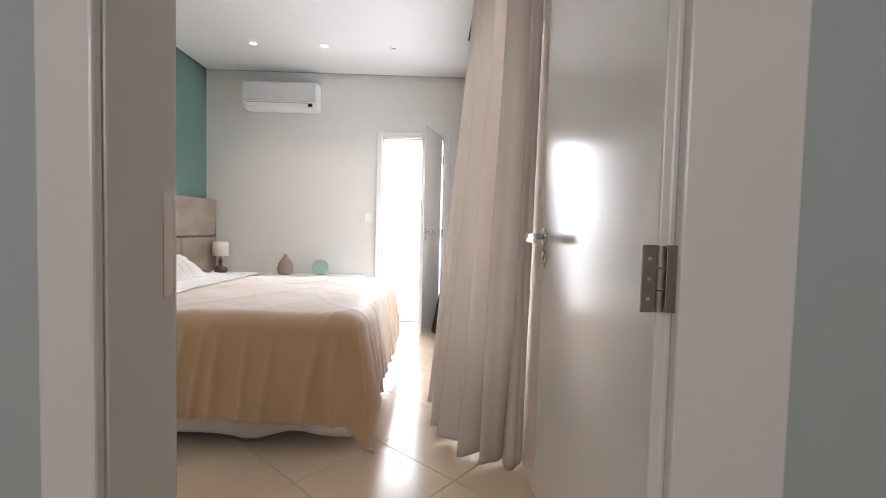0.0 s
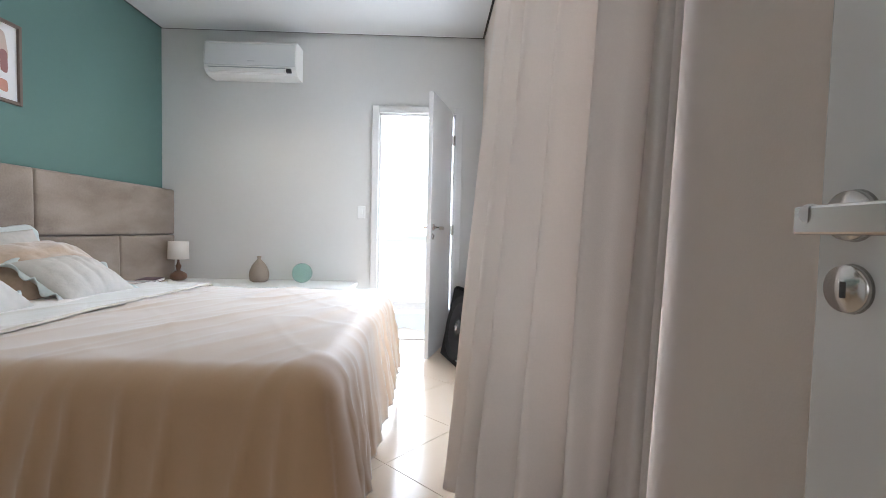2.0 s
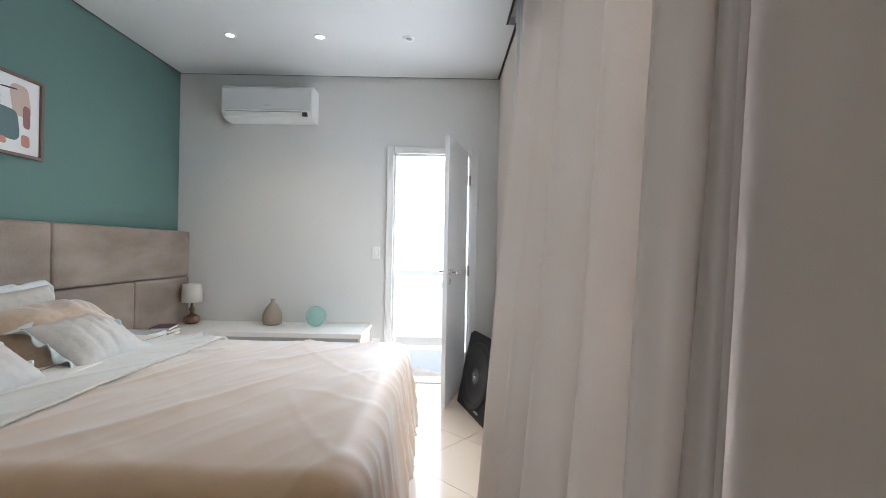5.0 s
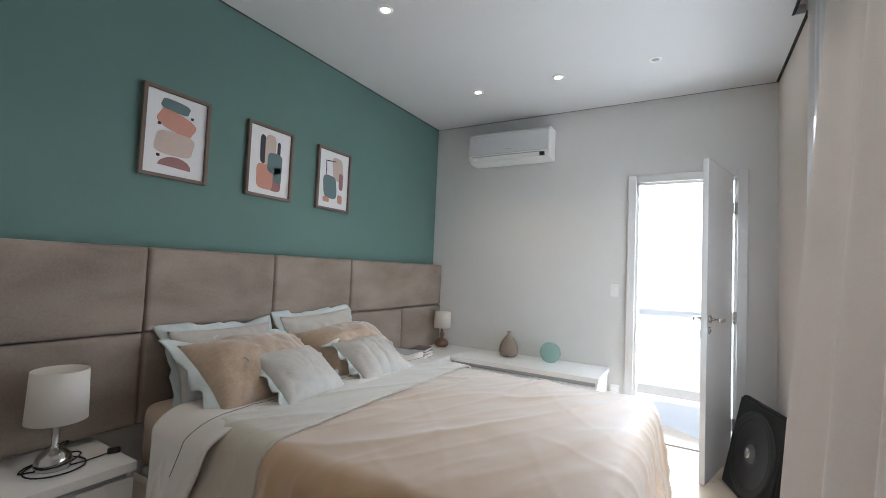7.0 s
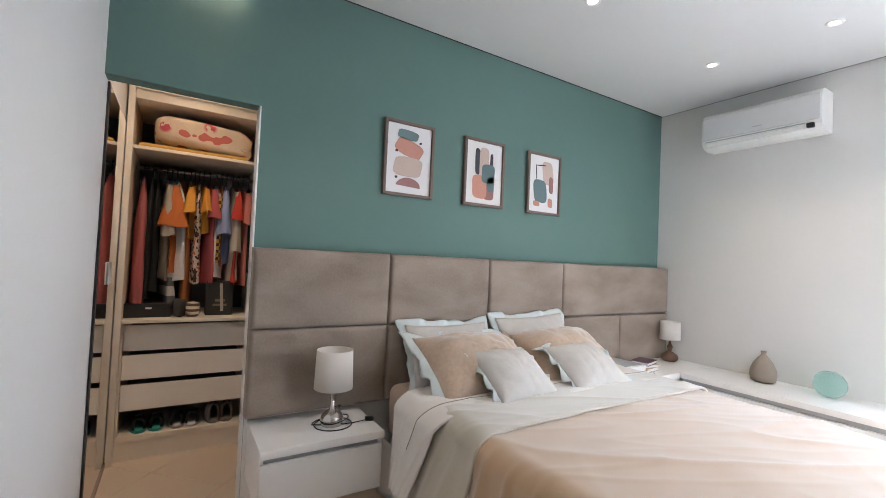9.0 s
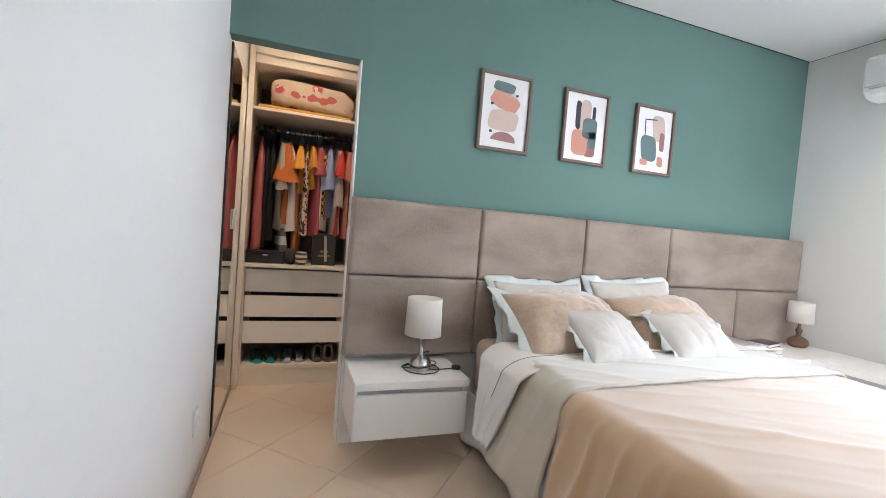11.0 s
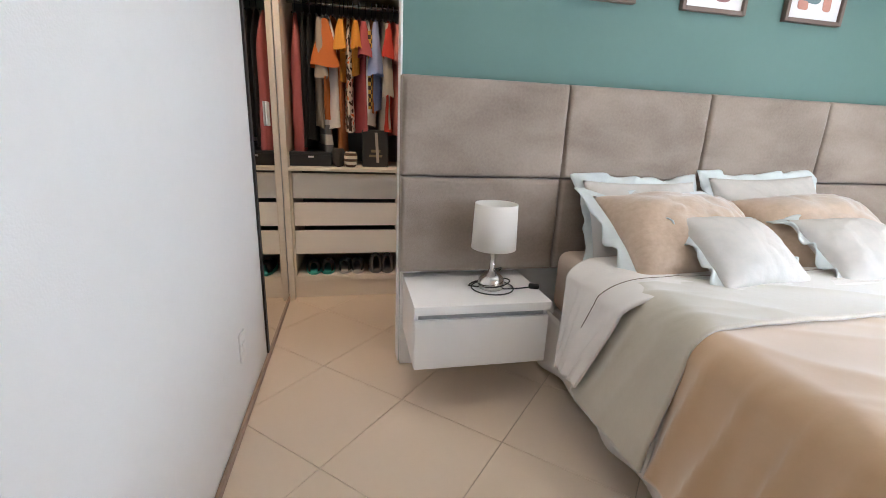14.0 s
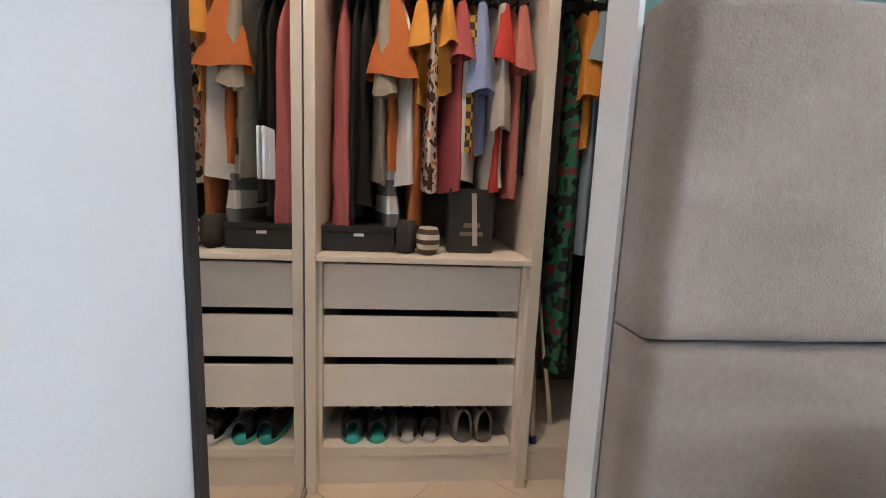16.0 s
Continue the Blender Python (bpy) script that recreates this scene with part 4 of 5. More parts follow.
part("plug", moved(box(-0.022, 0.022, -0.011, 0.011, 0.0, 0.020, 0.005), Matrix.Translation((LX + 0.035, LY + 0.183, LZ + 0.002)) @ Matrix.Rotation(1.2, 4, "Z")), M_RUBBER, la, "black power plug")

FX, FY, FZ = -1.815, 5.19, 0.534
lb = thing("table_lamp", (FX, FY, FZ), "small lamp with white drum shade and brown base", "table lamp")
part("base", lathe([(0.045, FZ + 0.001), (0.062, FZ + 0.015), (0.068, FZ + 0.035), (0.060, FZ + 0.058), (0.035, FZ + 0.075), (0.014, FZ + 0.085), (0.018, FZ + 0.11), (0.024, FZ + 0.125), (0.014, FZ + 0.14), (0.009, FZ + 0.16), (0.008, FZ + 0.20)], FX, FY, 28), M_BROWN, lb, "rounded brown ceramic base", True)
part("shade", shade(FX, FY, FZ + 0.185, FZ + 0.338, 0.082, 0.078), M_SHADE, lb, "white cloth drum lampshade", True)

# vase, glass ball, books and box on the white cabinets
VX, VY, VZ = -1.125, 5.20, 0.534
single("vase", lathe([(0.055, VZ + 0.001), (0.075, VZ + 0.012), (0.083, VZ + 0.05), (0.080, VZ + 0.09), (0.062, VZ + 0.135), (0.038, VZ + 0.17), (0.020, VZ + 0.19), (0.014, VZ + 0.205), (0.019, VZ + 0.222), (0.014, VZ + 0.223), (0.010, VZ + 0.21)], VX, VY, 36), M_CLAY, "grey-brown clay teardrop vase on the dresser", "vase", smooth=True)
gb = bmesh.new()
bmesh.ops.create_uvsphere(gb, u_segments=40, v_segments=24, radius=0.086, matrix=Matrix.Translation((-0.745, 5.18, 0.534 + 0.0845)))
for v in gb.verts:
    n_ = 0.0025 * fbm(v.co.x * 30, v.co.y * 30, v.co.z * 30)
    v.co += (v.co - Vector((-0.745, 5.18, 0.6185))).normalized() * n_
    v.co.z = max(v.co.z, 0.5348)
single("glass_ball", gb, M_AQUA, "pale aqua glass ball on the dresser", "glass ball", smooth=True)

tray = thing("white_box", (-1.74, 4.40, 0.534), "low white box with grey lid on the corner cabinet", "box")
part("box_body", box(-1.88, -1.60, 4.29, 4.52, 0.535, 0.605, 0.003), M_WHITE, tray)
part("box_lid", box(-1.86, -1.62, 4.31, 4.50, 0.606, 0.612, 0.002), M_GREYP, tray, "grey printed lid")
BOOKS = [(0.20, 0.14, 0.030, (0.50, 0.36, 0.20), 0.15), (0.18, 0.13, 0.022, (0.62, 0.50, 0.34), -0.1), (0.19, 0.13, 0.024, (0.13, 0.065, 0.09), 0.25)]
bz = 0.535
for w_, d_, h_, c_, r_ in BOOKS:
    bk = thing("book", (-1.70, 4.65, bz), "worn hardback book in a small stack", "book", "stacked books")
    M_ = Matrix.Translation((-1.70, 4.65, bz)) @ Matrix.Rotation(r_, 4, "Z")
    cv = box(-d_ / 2, d_ / 2, -w_ / 2, w_ / 2, 0, 0.0025)
    box(-d_ / 2, d_ / 2, -w_ / 2, w_ / 2, h_ - 0.0025, h_, bm=cv)
    box(-d_ / 2, -d_ / 2 + 0.0025, -w_ / 2, w_ / 2, 0.0025, h_ - 0.0025, bm=cv)
    part("cover", moved(cv, M_), mat("book_cover", c_, 0.5, grain=0.3, var=0.3, scale=60), bk)
    part("pages", moved(box(-d_ / 2 + 0.004, d_ / 2 - 0.004, -w_ / 2 + 0.004, w_ / 2 - 0.004, 0.003, h_ - 0.003), M_), M_PAPER, bk, "cream page block")
    bz += h_ + 0.0005
M_BOX2 = mat("dark_printed_cover", (0.06, 0.045, 0.04), 0.4, grain=0.6, var=0.4, scale=30, color2=(0.40, 0.22, 0.12))
single("magazine", moved(box(-0.10, 0.10, -0.075, 0.075, 0, 0.008, 0.001), Matrix.Translation((-1.78, 4.74, 0.535)) @ Matrix.Rotation(0.5, 4, "Z")), M_BOX2, "dark printed magazine beside the books", "magazine")


# switches and sockets
def plate(name, x, y, z, out, w, h, keys, label):
    """A wall plate facing along out (+y or -y) with raised rocker keys."""
    ob = thing(name, (x, y, z), label, "switch" if "switch" in name else "socket")
    y1 = y + out * 0.009
    part("cover_plate", box(x - w / 2, x + w / 2, min(y, y1), max(y, y1), z - h / 2, z + h / 2, 0.004, 3), M_PLAST, ob)
    for dz, kw_, kh in keys:
        y2 = y1 + out * 0.003
        part("rocker", box(x - kw_ / 2, x + kw_ / 2, min(y1 - out * 0.002, y2), max(y1 - out * 0.002, y2), z + dz - kh / 2, z + dz + kh / 2, 0.0015), M_PLAST, ob)
    return ob


plate("light_switch", -0.267, Y_FAR, 1.167, -1, 0.070, 0.112, [(0.0, 0.022, 0.042)], "white light switch plate on the far wall")
plate("wall_socket", -0.250, Y_FAR, 0.345, -1, 0.070, 0.112, [(0.0, 0.036, 0.036)], "white wall socket above the floor")
plate("light_switch", -0.275, Y_DOOR, 1.150, 1, 0.078, 0.122, [(0.028, 0.030, 0.024), (-0.024, 0.030, 0.024)], "white double light switch beside the entry door")
plate("wall_socket", -1.72, Y_DOOR, 0.30, 1, 0.070, 0.112, [(0.0, 0.036, 0.036)], "white wall socket low on the white wall")
single("wall_socket", box(X_PIER - 0.016, X_PIER - 0.0005, 4.62, 4.70, 0.28, 0.36, 0.003), M_PLAST, "white blank socket cover on the pier", "socket")

# subwoofer box leaning by the far door
sp = thing("speaker", (0.60, 4.68, 0), "black wedge subwoofer box standing on the floor", "speaker")
sa, sb_ = Vector((0.463, 4.925, 0)), Vector((0.628, 4.385, 0))
sd = (sb_ - sa).normalized()
sn = Vector((sd.y, -sd.x, 0))
if sn.x > 0:
    sn = -sn
SL = (sb_ - sa).length
SM = Matrix((sd, -sn, Vector((0, 0, 1)))).transposed().to_4x4()
SM = Matrix.Translation(sa) @ SM


def wedge(w, h, d0, lean_, top):
    bm = bmesh.new()
    pts = [(0, 0.0), (d0, 0.0), (lean_ + top, h), (lean_, h)]
    a = [bm.verts.new((0, p, z)) for p, z in pts]
    b = [bm.verts.new((w, p, z)) for p, z in pts]
    for i in range(4):
        bm.faces.new((a[i], a[(i + 1) % 4], b[(i + 1) % 4], b[i]))
    bm.faces.new(a)
    bm.faces.new(b[::-1])
    bmesh.ops.bevel(bm, geom=list(bm.edges), offset=0.012, segments=2, affect="EDGES")
    return bm


part("cabinet", moved(wedge(SL, 0.56, 0.20, 0.115, 0.05), SM), mat("black_carpet", (0.014, 0.014, 0.015), 0.9, grain=0.3, var=0.3, scale=120, bump=0.5, bump_scale=300), sp)
FT = SM @ Matrix.Translation((SL / 2, 0.0575, 0.28)) @ Matrix.Rotation(math.atan2(0.115, 0.56), 4, "X").inverted() @ Matrix.Rotation(radians(90), 4, "X")


def ring(profile, n=48):
    return moved(lathe(profile, 0, 0, n, False), FT)


part("surround", ring([(0.245, 0.001), (0.245, 0.014), (0.232, 0.018), (0.222, 0.010), (0.205, 0.016), (0.190, 0.008)]), M_RUBBER, sp, "black rubber cone surround", True)
part("cone", ring([(0.192, 0.008), (0.15, 0.005), (0.10, 0.003), (0.06, 0.0025), (0.052, 0.010)]), M_BLACK, sp, "black speaker cone", True)
part("dust_cap", ring([(0.055, 0.008), (0.045, 0.018), (0.025, 0.025), (0.001, 0.028)]), mat("dark_grey_cap", (0.10, 0.10, 0.105), 0.35), sp, smooth=True)
part("badge", ring([(0.028, 0.0245), (0.026, 0.0275), (0.001, 0.029)]), M_CHROME, sp, "round silver badge", True)
part("name_plate", moved(box(SL * 0.62, SL * 0.76, -0.001, 0.004, 0, 0.014), SM @ Matrix.Translation((0, 0.008, 0.045))), M_GREYP, sp, "small silver name bar")

# ---- closet ----
CX = -2.947
cl1 = thing("wardrobe", (-3.2, 1.65, 0), "open ash laminate wardrobe with three drawers", "wardrobe")
part("side_panel", box(X_CLOS, CX + 0.065, Y_DOOR + 0.010, 1.285, 0, 2.32, 0.002), M_MDF, cl1)
part("side_panel", box(X_CLOS, CX + 0.055, 2.008, 2.046, 0, 2.32, 0.002), M_MDF, cl1)
part("top_panel", box(X_CLOS, CX + 0.055, 1.286, 2.007, 2.21, 2.32, 0.002), M_MDF, cl1)
part("top_rail", box(CX + 0.056, CX + 0.070, 1.286, 2.007, 2.268, 2.318, 0.002), M_MDF, cl1)
part("back_panel", box(X_CLOS, X_CLOS + 0.012, 1.286, 2.007, 0.10, 2.209), M_MDFIN, cl1, "dark grey back panel, wardrobe shade put into its colour")
part("shelf", box(X_CLOS + 0.013, CX + 0.050, 1.286, 2.007, 1.905, 1.925, 0.002), M_MDF, cl1)
part("shelf", box(X_CLOS + 0.013, CX + 0.062, 1.286, 2.007, 0.841, 0.861, 0.002), M_MDF, cl1)
part("shelf", box(X_CLOS + 0.013, CX + 0.018, 1.297, 1.990, 0.116, 0.150, 0.002), M_MDF, cl1)
part("inner_side", box(X_CLOS + 0.013, CX + 0.012, 1.286, 1.297, 0.116, 0.840), M_MDF, cl1)
part("inner_side", box(X_CLOS + 0.013, CX + 0.012, 1.991, 2.007, 0.116, 0.840), M_MDF, cl1)
part("kick_board", box(CX - 0.010, CX + 0.010, 1.286, 2.80, 0, 0.114), M_MDF, cl1)
for z0, z1 in ((0.664, 0.822), (0.487, 0.637), (0.299, 0.455)):
    dw = part("drawer", box(CX - 0.016, CX, 1.299, 1.989, z0, z1, 0.0015), M_DRAWER, cl1, "cream laminate drawer front, light on it put into the colour")
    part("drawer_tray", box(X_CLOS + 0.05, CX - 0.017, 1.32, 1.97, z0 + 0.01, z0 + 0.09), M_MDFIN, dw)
part("hanging_rod", tube([(-3.20, 1.273, 1.835), (-3.20, 2.007, 1.835)], 0.012, 12), M_CHROME, cl1, "steel hanging rod", True)

cl2 = thing("wardrobe", (-3.2, 2.4, 0), "open ash laminate wardrobe bay full of clothes", "wardrobe")
part("side_panel", box(X_CLOS, CX + 0.055, 2.80, 2.838, 0, 2.32, 0.002), M_MDF, cl2)
part("top_panel", box(X_CLOS, CX + 0.055, 2.047, 2.799, 2.21, 2.32, 0.002), M_MDF, cl2)
part("base_panel", box(X_CLOS, CX + 0.010, 2.047, 2.799, 0.116, 0.136, 0.002), M_MDF, cl2)
part("back_panel", box(X_CLOS, X_CLOS + 0.012, 2.047, 2.799, 0.137, 2.209), M_MDFIN, cl2, "dark grey back panel, wardrobe shade put into its colour")
part("hanging_rod", tube([(-3.20, 2.047, 1.835), (-3.20, 2.799, 1.835)], 0.012, 12), M_CHROME, cl2, "steel hanging rod", True)

# mirror on the wall, with its switch
mi = thing("mirror", (-2.6, Y_DOOR, 0.03), "tall wall mirror with dark edge beside the wardrobe", "mirror")
part("mirror_glass", box(-2.880, -2.176, Y_DOOR + 0.001, Y_DOOR + 0.008, 0.032, 2.045), M_MIRROR, mi)
part("edge_strip", box(-2.175, -2.142, Y_DOOR + 0.001, Y_DOOR + 0.010, 0.032, 2.045, 0.001), M_BLACK, mi, "black mirror edge strip")
plate("light_switch", -2.52, Y_DOOR + 0.009, 1.160, 1, 0.078, 0.118, [(0.0, 0.022, 0.040)], "white light switch set on the mirror")

# hanging clothes


def cloth(name, color, **kw):
    return mat(name, tuple(0.85 * c for c in color), 0.85, grain=0.2, var=0.25, scale=70, bump=0.25, bump_scale=120, **kw)


C = {"coral": cloth("coral_cloth", (0.60, 0.17, 0.17)), "black": cloth("black_cloth", (0.012, 0.012, 0.013)), "stone": cloth("stone_cloth", (0.42, 0.36, 0.29)),
     "white": cloth("offwhite_cloth", (0.86, 0.82, 0.77)), "rust": cloth("rust_cloth", (0.62, 0.17, 0.035)), "yellow": cloth("mustard_cloth", (0.78, 0.34, 0.04)),
     "rose": cloth("rose_cloth", (0.50, 0.10, 0.11)), "blue": cloth("lavender_cloth", (0.33, 0.40, 0.66)), "cream": cloth("cream_cloth", (0.58, 0.52, 0.43)),
     "red": cloth("red_cloth", (0.62, 0.05, 0.03)), "salmon": cloth("salmon_cloth", (0.60, 0.20, 0.16)), "grey": cloth("grey_cloth", (0.17, 0.16, 0.15)),
     "sky": cloth("pale_denim", (0.36, 0.45, 0.50)), "orange": cloth("orange_cloth", (0.80, 0.30, 0.03)), "brown": cloth("brown_cloth", (0.46, 0.15, 0.04))}


def patterned(name, c1, c2, c3, kind, scale):
    m = mat(name, c1, 0.8, bump=0.2, bump_scale=120)
    nt = m.node_tree
    co = nt.nodes.new("ShaderNodeTexCoord")
    ramp = nt.nodes.new("ShaderNodeValToRGB")
    ramp.color_ramp.interpolation = "CONSTANT"
    e = ramp.color_ramp.elements
    e[0].color, e[1].color, e[1].position = (*c1, 1), (*c2, 1), 0.45
    e.new(0.62).color = (*c3, 1)
    if kind == "check":
        t = nt.nodes.new("ShaderNodeTexChecker")
        t.inputs["Scale"].default_value = scale
        nt.links.new(t.outputs["Fac"], ramp.inputs[0])
    elif kind == "stripe":
        t = nt.nodes.new("ShaderNodeTexWave")
        t.bands_direction = "Z"
        t.inputs["Scale"].default_value, t.inputs["Distortion"].default_value = scale, 0.4
        nt.links.new(t.outputs["Fac"], ramp.inputs[0])
    else:
        t = nt.nodes.new("ShaderNodeTexNoise")
        t.inputs["Scale"].default_value, t.inputs["Detail"].default_value = scale, 1.0
        nt.links.new(t.outputs["Fac"], ramp.inputs[0])
    nt.links.new(co.outputs["Object"], t.inputs["Vector"])
    nt.links.new(ramp.outputs[0], nt.nodes["Principled BSDF"].inputs["Base Color"])
    return m


C["grid"] = patterned("grey_white_bands", (0.16, 0.16, 0.17), (0.70, 0.67, 0.62), (0.70, 0.67, 0.62), "stripe", 2.6)
C["checker"] = patterned("checker_band", (0.06, 0.03, 0.02), (0.75, 0.70, 0.60), (0.55, 0.32, 0.05), "check", 42)
C["zebra"] = patterned("zebra_cloth", (0.10, 0.06, 0.04), (0.70, 0.62, 0.50), (0.70, 0.62, 0.50), "stripe", 9.0)
C["floral"] = patterned("green_floral", (0.02, 0.025, 0.03), (0.05, 0.20, 0.11), (0.30, 0.05, 0.08), "noise", 22)
C["print"] = patterned("orange_print", (0.06, 0.03, 0.02), (0.70, 0.62, 0.52), (0.70, 0.18, 0.05), "noise", 30)


def limb(cx, cy, z0, z1, f_rx, f_ry, f_dx, seed, fold=0.006, nu=26, nv=18):
    """A flattened hanging tube of cloth."""
    def f(u, v):
        a = 2 * math.pi * u
        rx, ry = f_rx(v), f_ry(v)
        wob = 1 + 0.10 * math.sin(3 * a + seed) * v + 0.07 * math.sin(5 * a + 2 * seed) * v
        z = z0 + (z1 - z0) * v + 0.008 * math.sin(2 * a + seed) * v
        return (cx + f_dx(v) + rx * wob * math.cos(a) + fold * fbm(z * 6, a, seed), cy + ry * wob * math.sin(a) + fold * fbm(z * 5, seed, a) * 2 * v, z)
    return grid(f, nu, nv, True)


def garment(name, y, color, bottom, label, sleeve=0.0, sleeve_w=0.05, turn=0.0, reach=0.185, thick=0.020, top=1.765, sleeve_color=None, strip=None, swing=0.0):
    """One garment on its hanger: body, front sleeve, hanger with hook."""
    seed = y * 37.0
    ob = thing(name, (-3.20, y, 1.835), label, "clothes", "clothes on the rail")
    R = Matrix.Translation((-3.20, y, 0)) @ Matrix.Rotation(radians(turn), 4, "Z") @ Matrix.Translation((3.20, -y, 0))
    body = limb(-3.20, y, top, bottom, lambda v: 0.05 + (reach - 0.05) * min(1, v * 5) ** 0.7 + 0.012 * v, lambda v: 0.010 + thick * min(1, v * 3) + 0.010 * v, lambda v: 0.0, seed)
    part("body", moved(body, R), C[color], ob, smooth=True)
    if sleeve:
        sl = limb(-3.20 + reach - 0.03, y + swing * 0.3, top - 0.045, top - 0.045 - sleeve, lambda v: 0.018 + 0.020 * v, lambda v: 0.014 + (sleeve_w - 0.014) * v ** 0.8, lambda v: 0.055 * v + 0.02, seed + 2)
        part("sleeve", moved(sl, R), C[sleeve_color or color], ob, smooth=True)
    if strip:
        st = grid(lambda u, v: (-3.20 + reach + 0.032 + 0.004 * math.sin(v * 9), y - 0.012 + 0.024 * u, top - 0.10 + (bottom + 0.10 - top + 0.10) * v), 3, 24)
        part("side_band", moved(thicken(st, 0.003), R), C[strip], ob)
    hg = tube([(-3.20 + 0.019 * math.cos(a_), y, 1.842 + 0.019 * math.sin(a_)) for a_ in [math.pi * k / 8 - 0.3 for k in range(0, 10)][::-1]] + [(-3.20, y, 1.80), (-3.20, y, 1.775)], 0.003, 6)
    part("hanger", tube([(-3.20 - reach + 0.02, y, 1.735), (-3.20, y, 1.778), (-3.20 + reach - 0.02, y, 1.735)], 0.005, 6, bm=hg), M_BLACK, ob, "black plastic hanger")
    return ob


garment("trousers", 1.335, "coral", 0.93, "long coral trousers hanging on the rail", reach=0.20, thick=0.024, turn=4)
garment("dress", 1.385, "black", 0.97, "long black dress hanging on the rail", thick=0.018)
garment("dress", 1.420, "black", 1.02, "black sequinned top hanging on the rail", thick=0.016)
garment("shirt", 1.462, "stone", 1.10, "stone grey shirt hanging on the rail", sleeve=0.33, sleeve_w=0.040, turn=8)
garment("jumper", 1.492, "grid", 0.95, "grey and white banded jumper on the rail", thick=0.014, turn=10)
garment("shirt", 1.522, "white", 1.10, "off-white linen shirt hanging on the rail", thick=0.030, turn=12, reach=0.20)
garment("shirt", 1.562, "rust", 1.14, "rust orange t-shirt hanging on the rail", sleeve=0.27, sleeve_w=0.085, turn=-14)
garment("dress", 1.602, "brown", 0.96, "orange-brown cotton dress hanging on the rail", thick=0.012)
garment("shirt", 1.628, "yellow", 1.38, "mustard yellow t-shirt hanging on the rail", thick=0.014, sleeve=0.17, sleeve_w=0.042, turn=-6)
garment("blouse", 1.655, "print", 1.08, "orange printed blouse hanging on the rail", thick=0.014)
garment("shirt", 1.682, "yellow", 1.42, "mustard yellow t-shirt hanging on the rail", thick=0.012, sleeve=0.16, sleeve_w=0.034, turn=5)
garment("shirt", 1.722, "rose", 1.08, "rose red shirt hanging on the rail", sleeve=0.20, sleeve_w=0.045, turn=8)
garment("shirt", 1.765, "white", 1.12, "white shirt with checked side band", thick=0.040, turn=4, strip="checker")
garment("shirt", 1.800, "brown", 1.20, "rust brown t-shirt hanging on the rail", thick=0.012)
garment("shirt", 1.828, "blue", 1.22, "lavender blue shirt hanging on the rail", sleeve=0.30, sleeve_w=0.046, turn=-4)
garment("blouse", 1.868, "cream", 1.10, "cream linen blouse hanging on the rail", sleeve=0.42, sleeve_w=0.034, turn=6)
garment("shirt", 1.905, "red", 1.08, "bright red shirt hanging on the rail", sleeve=0.20, sleeve_w=0.036, turn=-4)
garment("shirt", 1.938, "salmon", 1.06, "salmon pink shirt hanging on the rail", sleeve=0.22, sleeve_w=0.034, turn=6)
garment("jacket", 1.975, "black", 1.16, "black jacket hanging on the rail", thick=0.022)
garment("coat", 2.10, "grey", 1.08, "dark grey coat hanging on the rail", thick=0.03)
garment("dress", 2.165, "floral", 0.40, "long green floral dress hanging on the rail", thick=0.03, turn=8)
garment("shirt", 2.225, "orange", 1.25, "orange t-shirt hanging on the rail", sleeve=0.30, sleeve_w=0.05, turn=-6)
garment("shirt", 2.265, "sky", 0.86, "pale denim shirt hanging on the rail", sleeve=0.18, sleeve_w=0.05, turn=-8)
garment("dress", 2.32, "black", 0.42, "long black dress hanging on the rail", thick=0.035)
garment("dress", 2.40, "red", 0.36, "long red dress hanging on the rail", thick=0.03)
garment("coat", 2.50, "grey", 0.9, "dark grey coat hanging on the rail", thick=0.04)
garment("shirt", 2.60, "brown", 1.1, "brown shirt hanging on the rail", thick=0.04)
garment("dress", 2.70, "black", 0.5, "long black dress hanging on the rail", thick=0.04)

# folded step ladder in the second bay
ld = thing("step_ladder", (-3.0, 2.09, 0.137), "folded metal step ladder leaning in the wardrobe", "ladder")
part("rail", tube([(-2.965, 2.085, 0.14), (-3.03, 2.062, 0.92)], 0.011, 8), M_CHROME, ld)
part("rail", tube([(-3.10, 2.20, 0.14), (-3.05, 2.075, 0.86), (-3.03, 2.062, 0.92)], 0.011, 8), M_CHROME, ld)
part("foot", tube([(-2.964, 2.086, 0.137), (-2.967, 2.084, 0.165)], 0.015, 8), mat("blue_rubber", (0.03, 0.05, 0.15), 0.6), ld, "dark blue rubber foot")

# things on the wardrobe shelf
sb = thing("storage_box", (-3.05, 1.39, 0.862), "flat black storage box with a small white label", "box")
part("box_body", box(-3.30, -2.985, 1.282, 1.535, 0.862, 0.930, 0.002), M_BLACK, sb)
part("box_lid", box(-3.304, -2.980, 1.279, 1.538, 0.930, 0.950, 0.002), M_BLACK, sb)
part("box_label", box(-2.9848, -2.983, 1.395, 1.430, 0.915, 0.926), M_PAPER, sb, "small white label")
bagm = mat("dark_bag_fabric", (0.045, 0.04, 0.038), 0.7, grain=0.3, var=0.3, scale=60, bump=0.4, bump_scale=60)


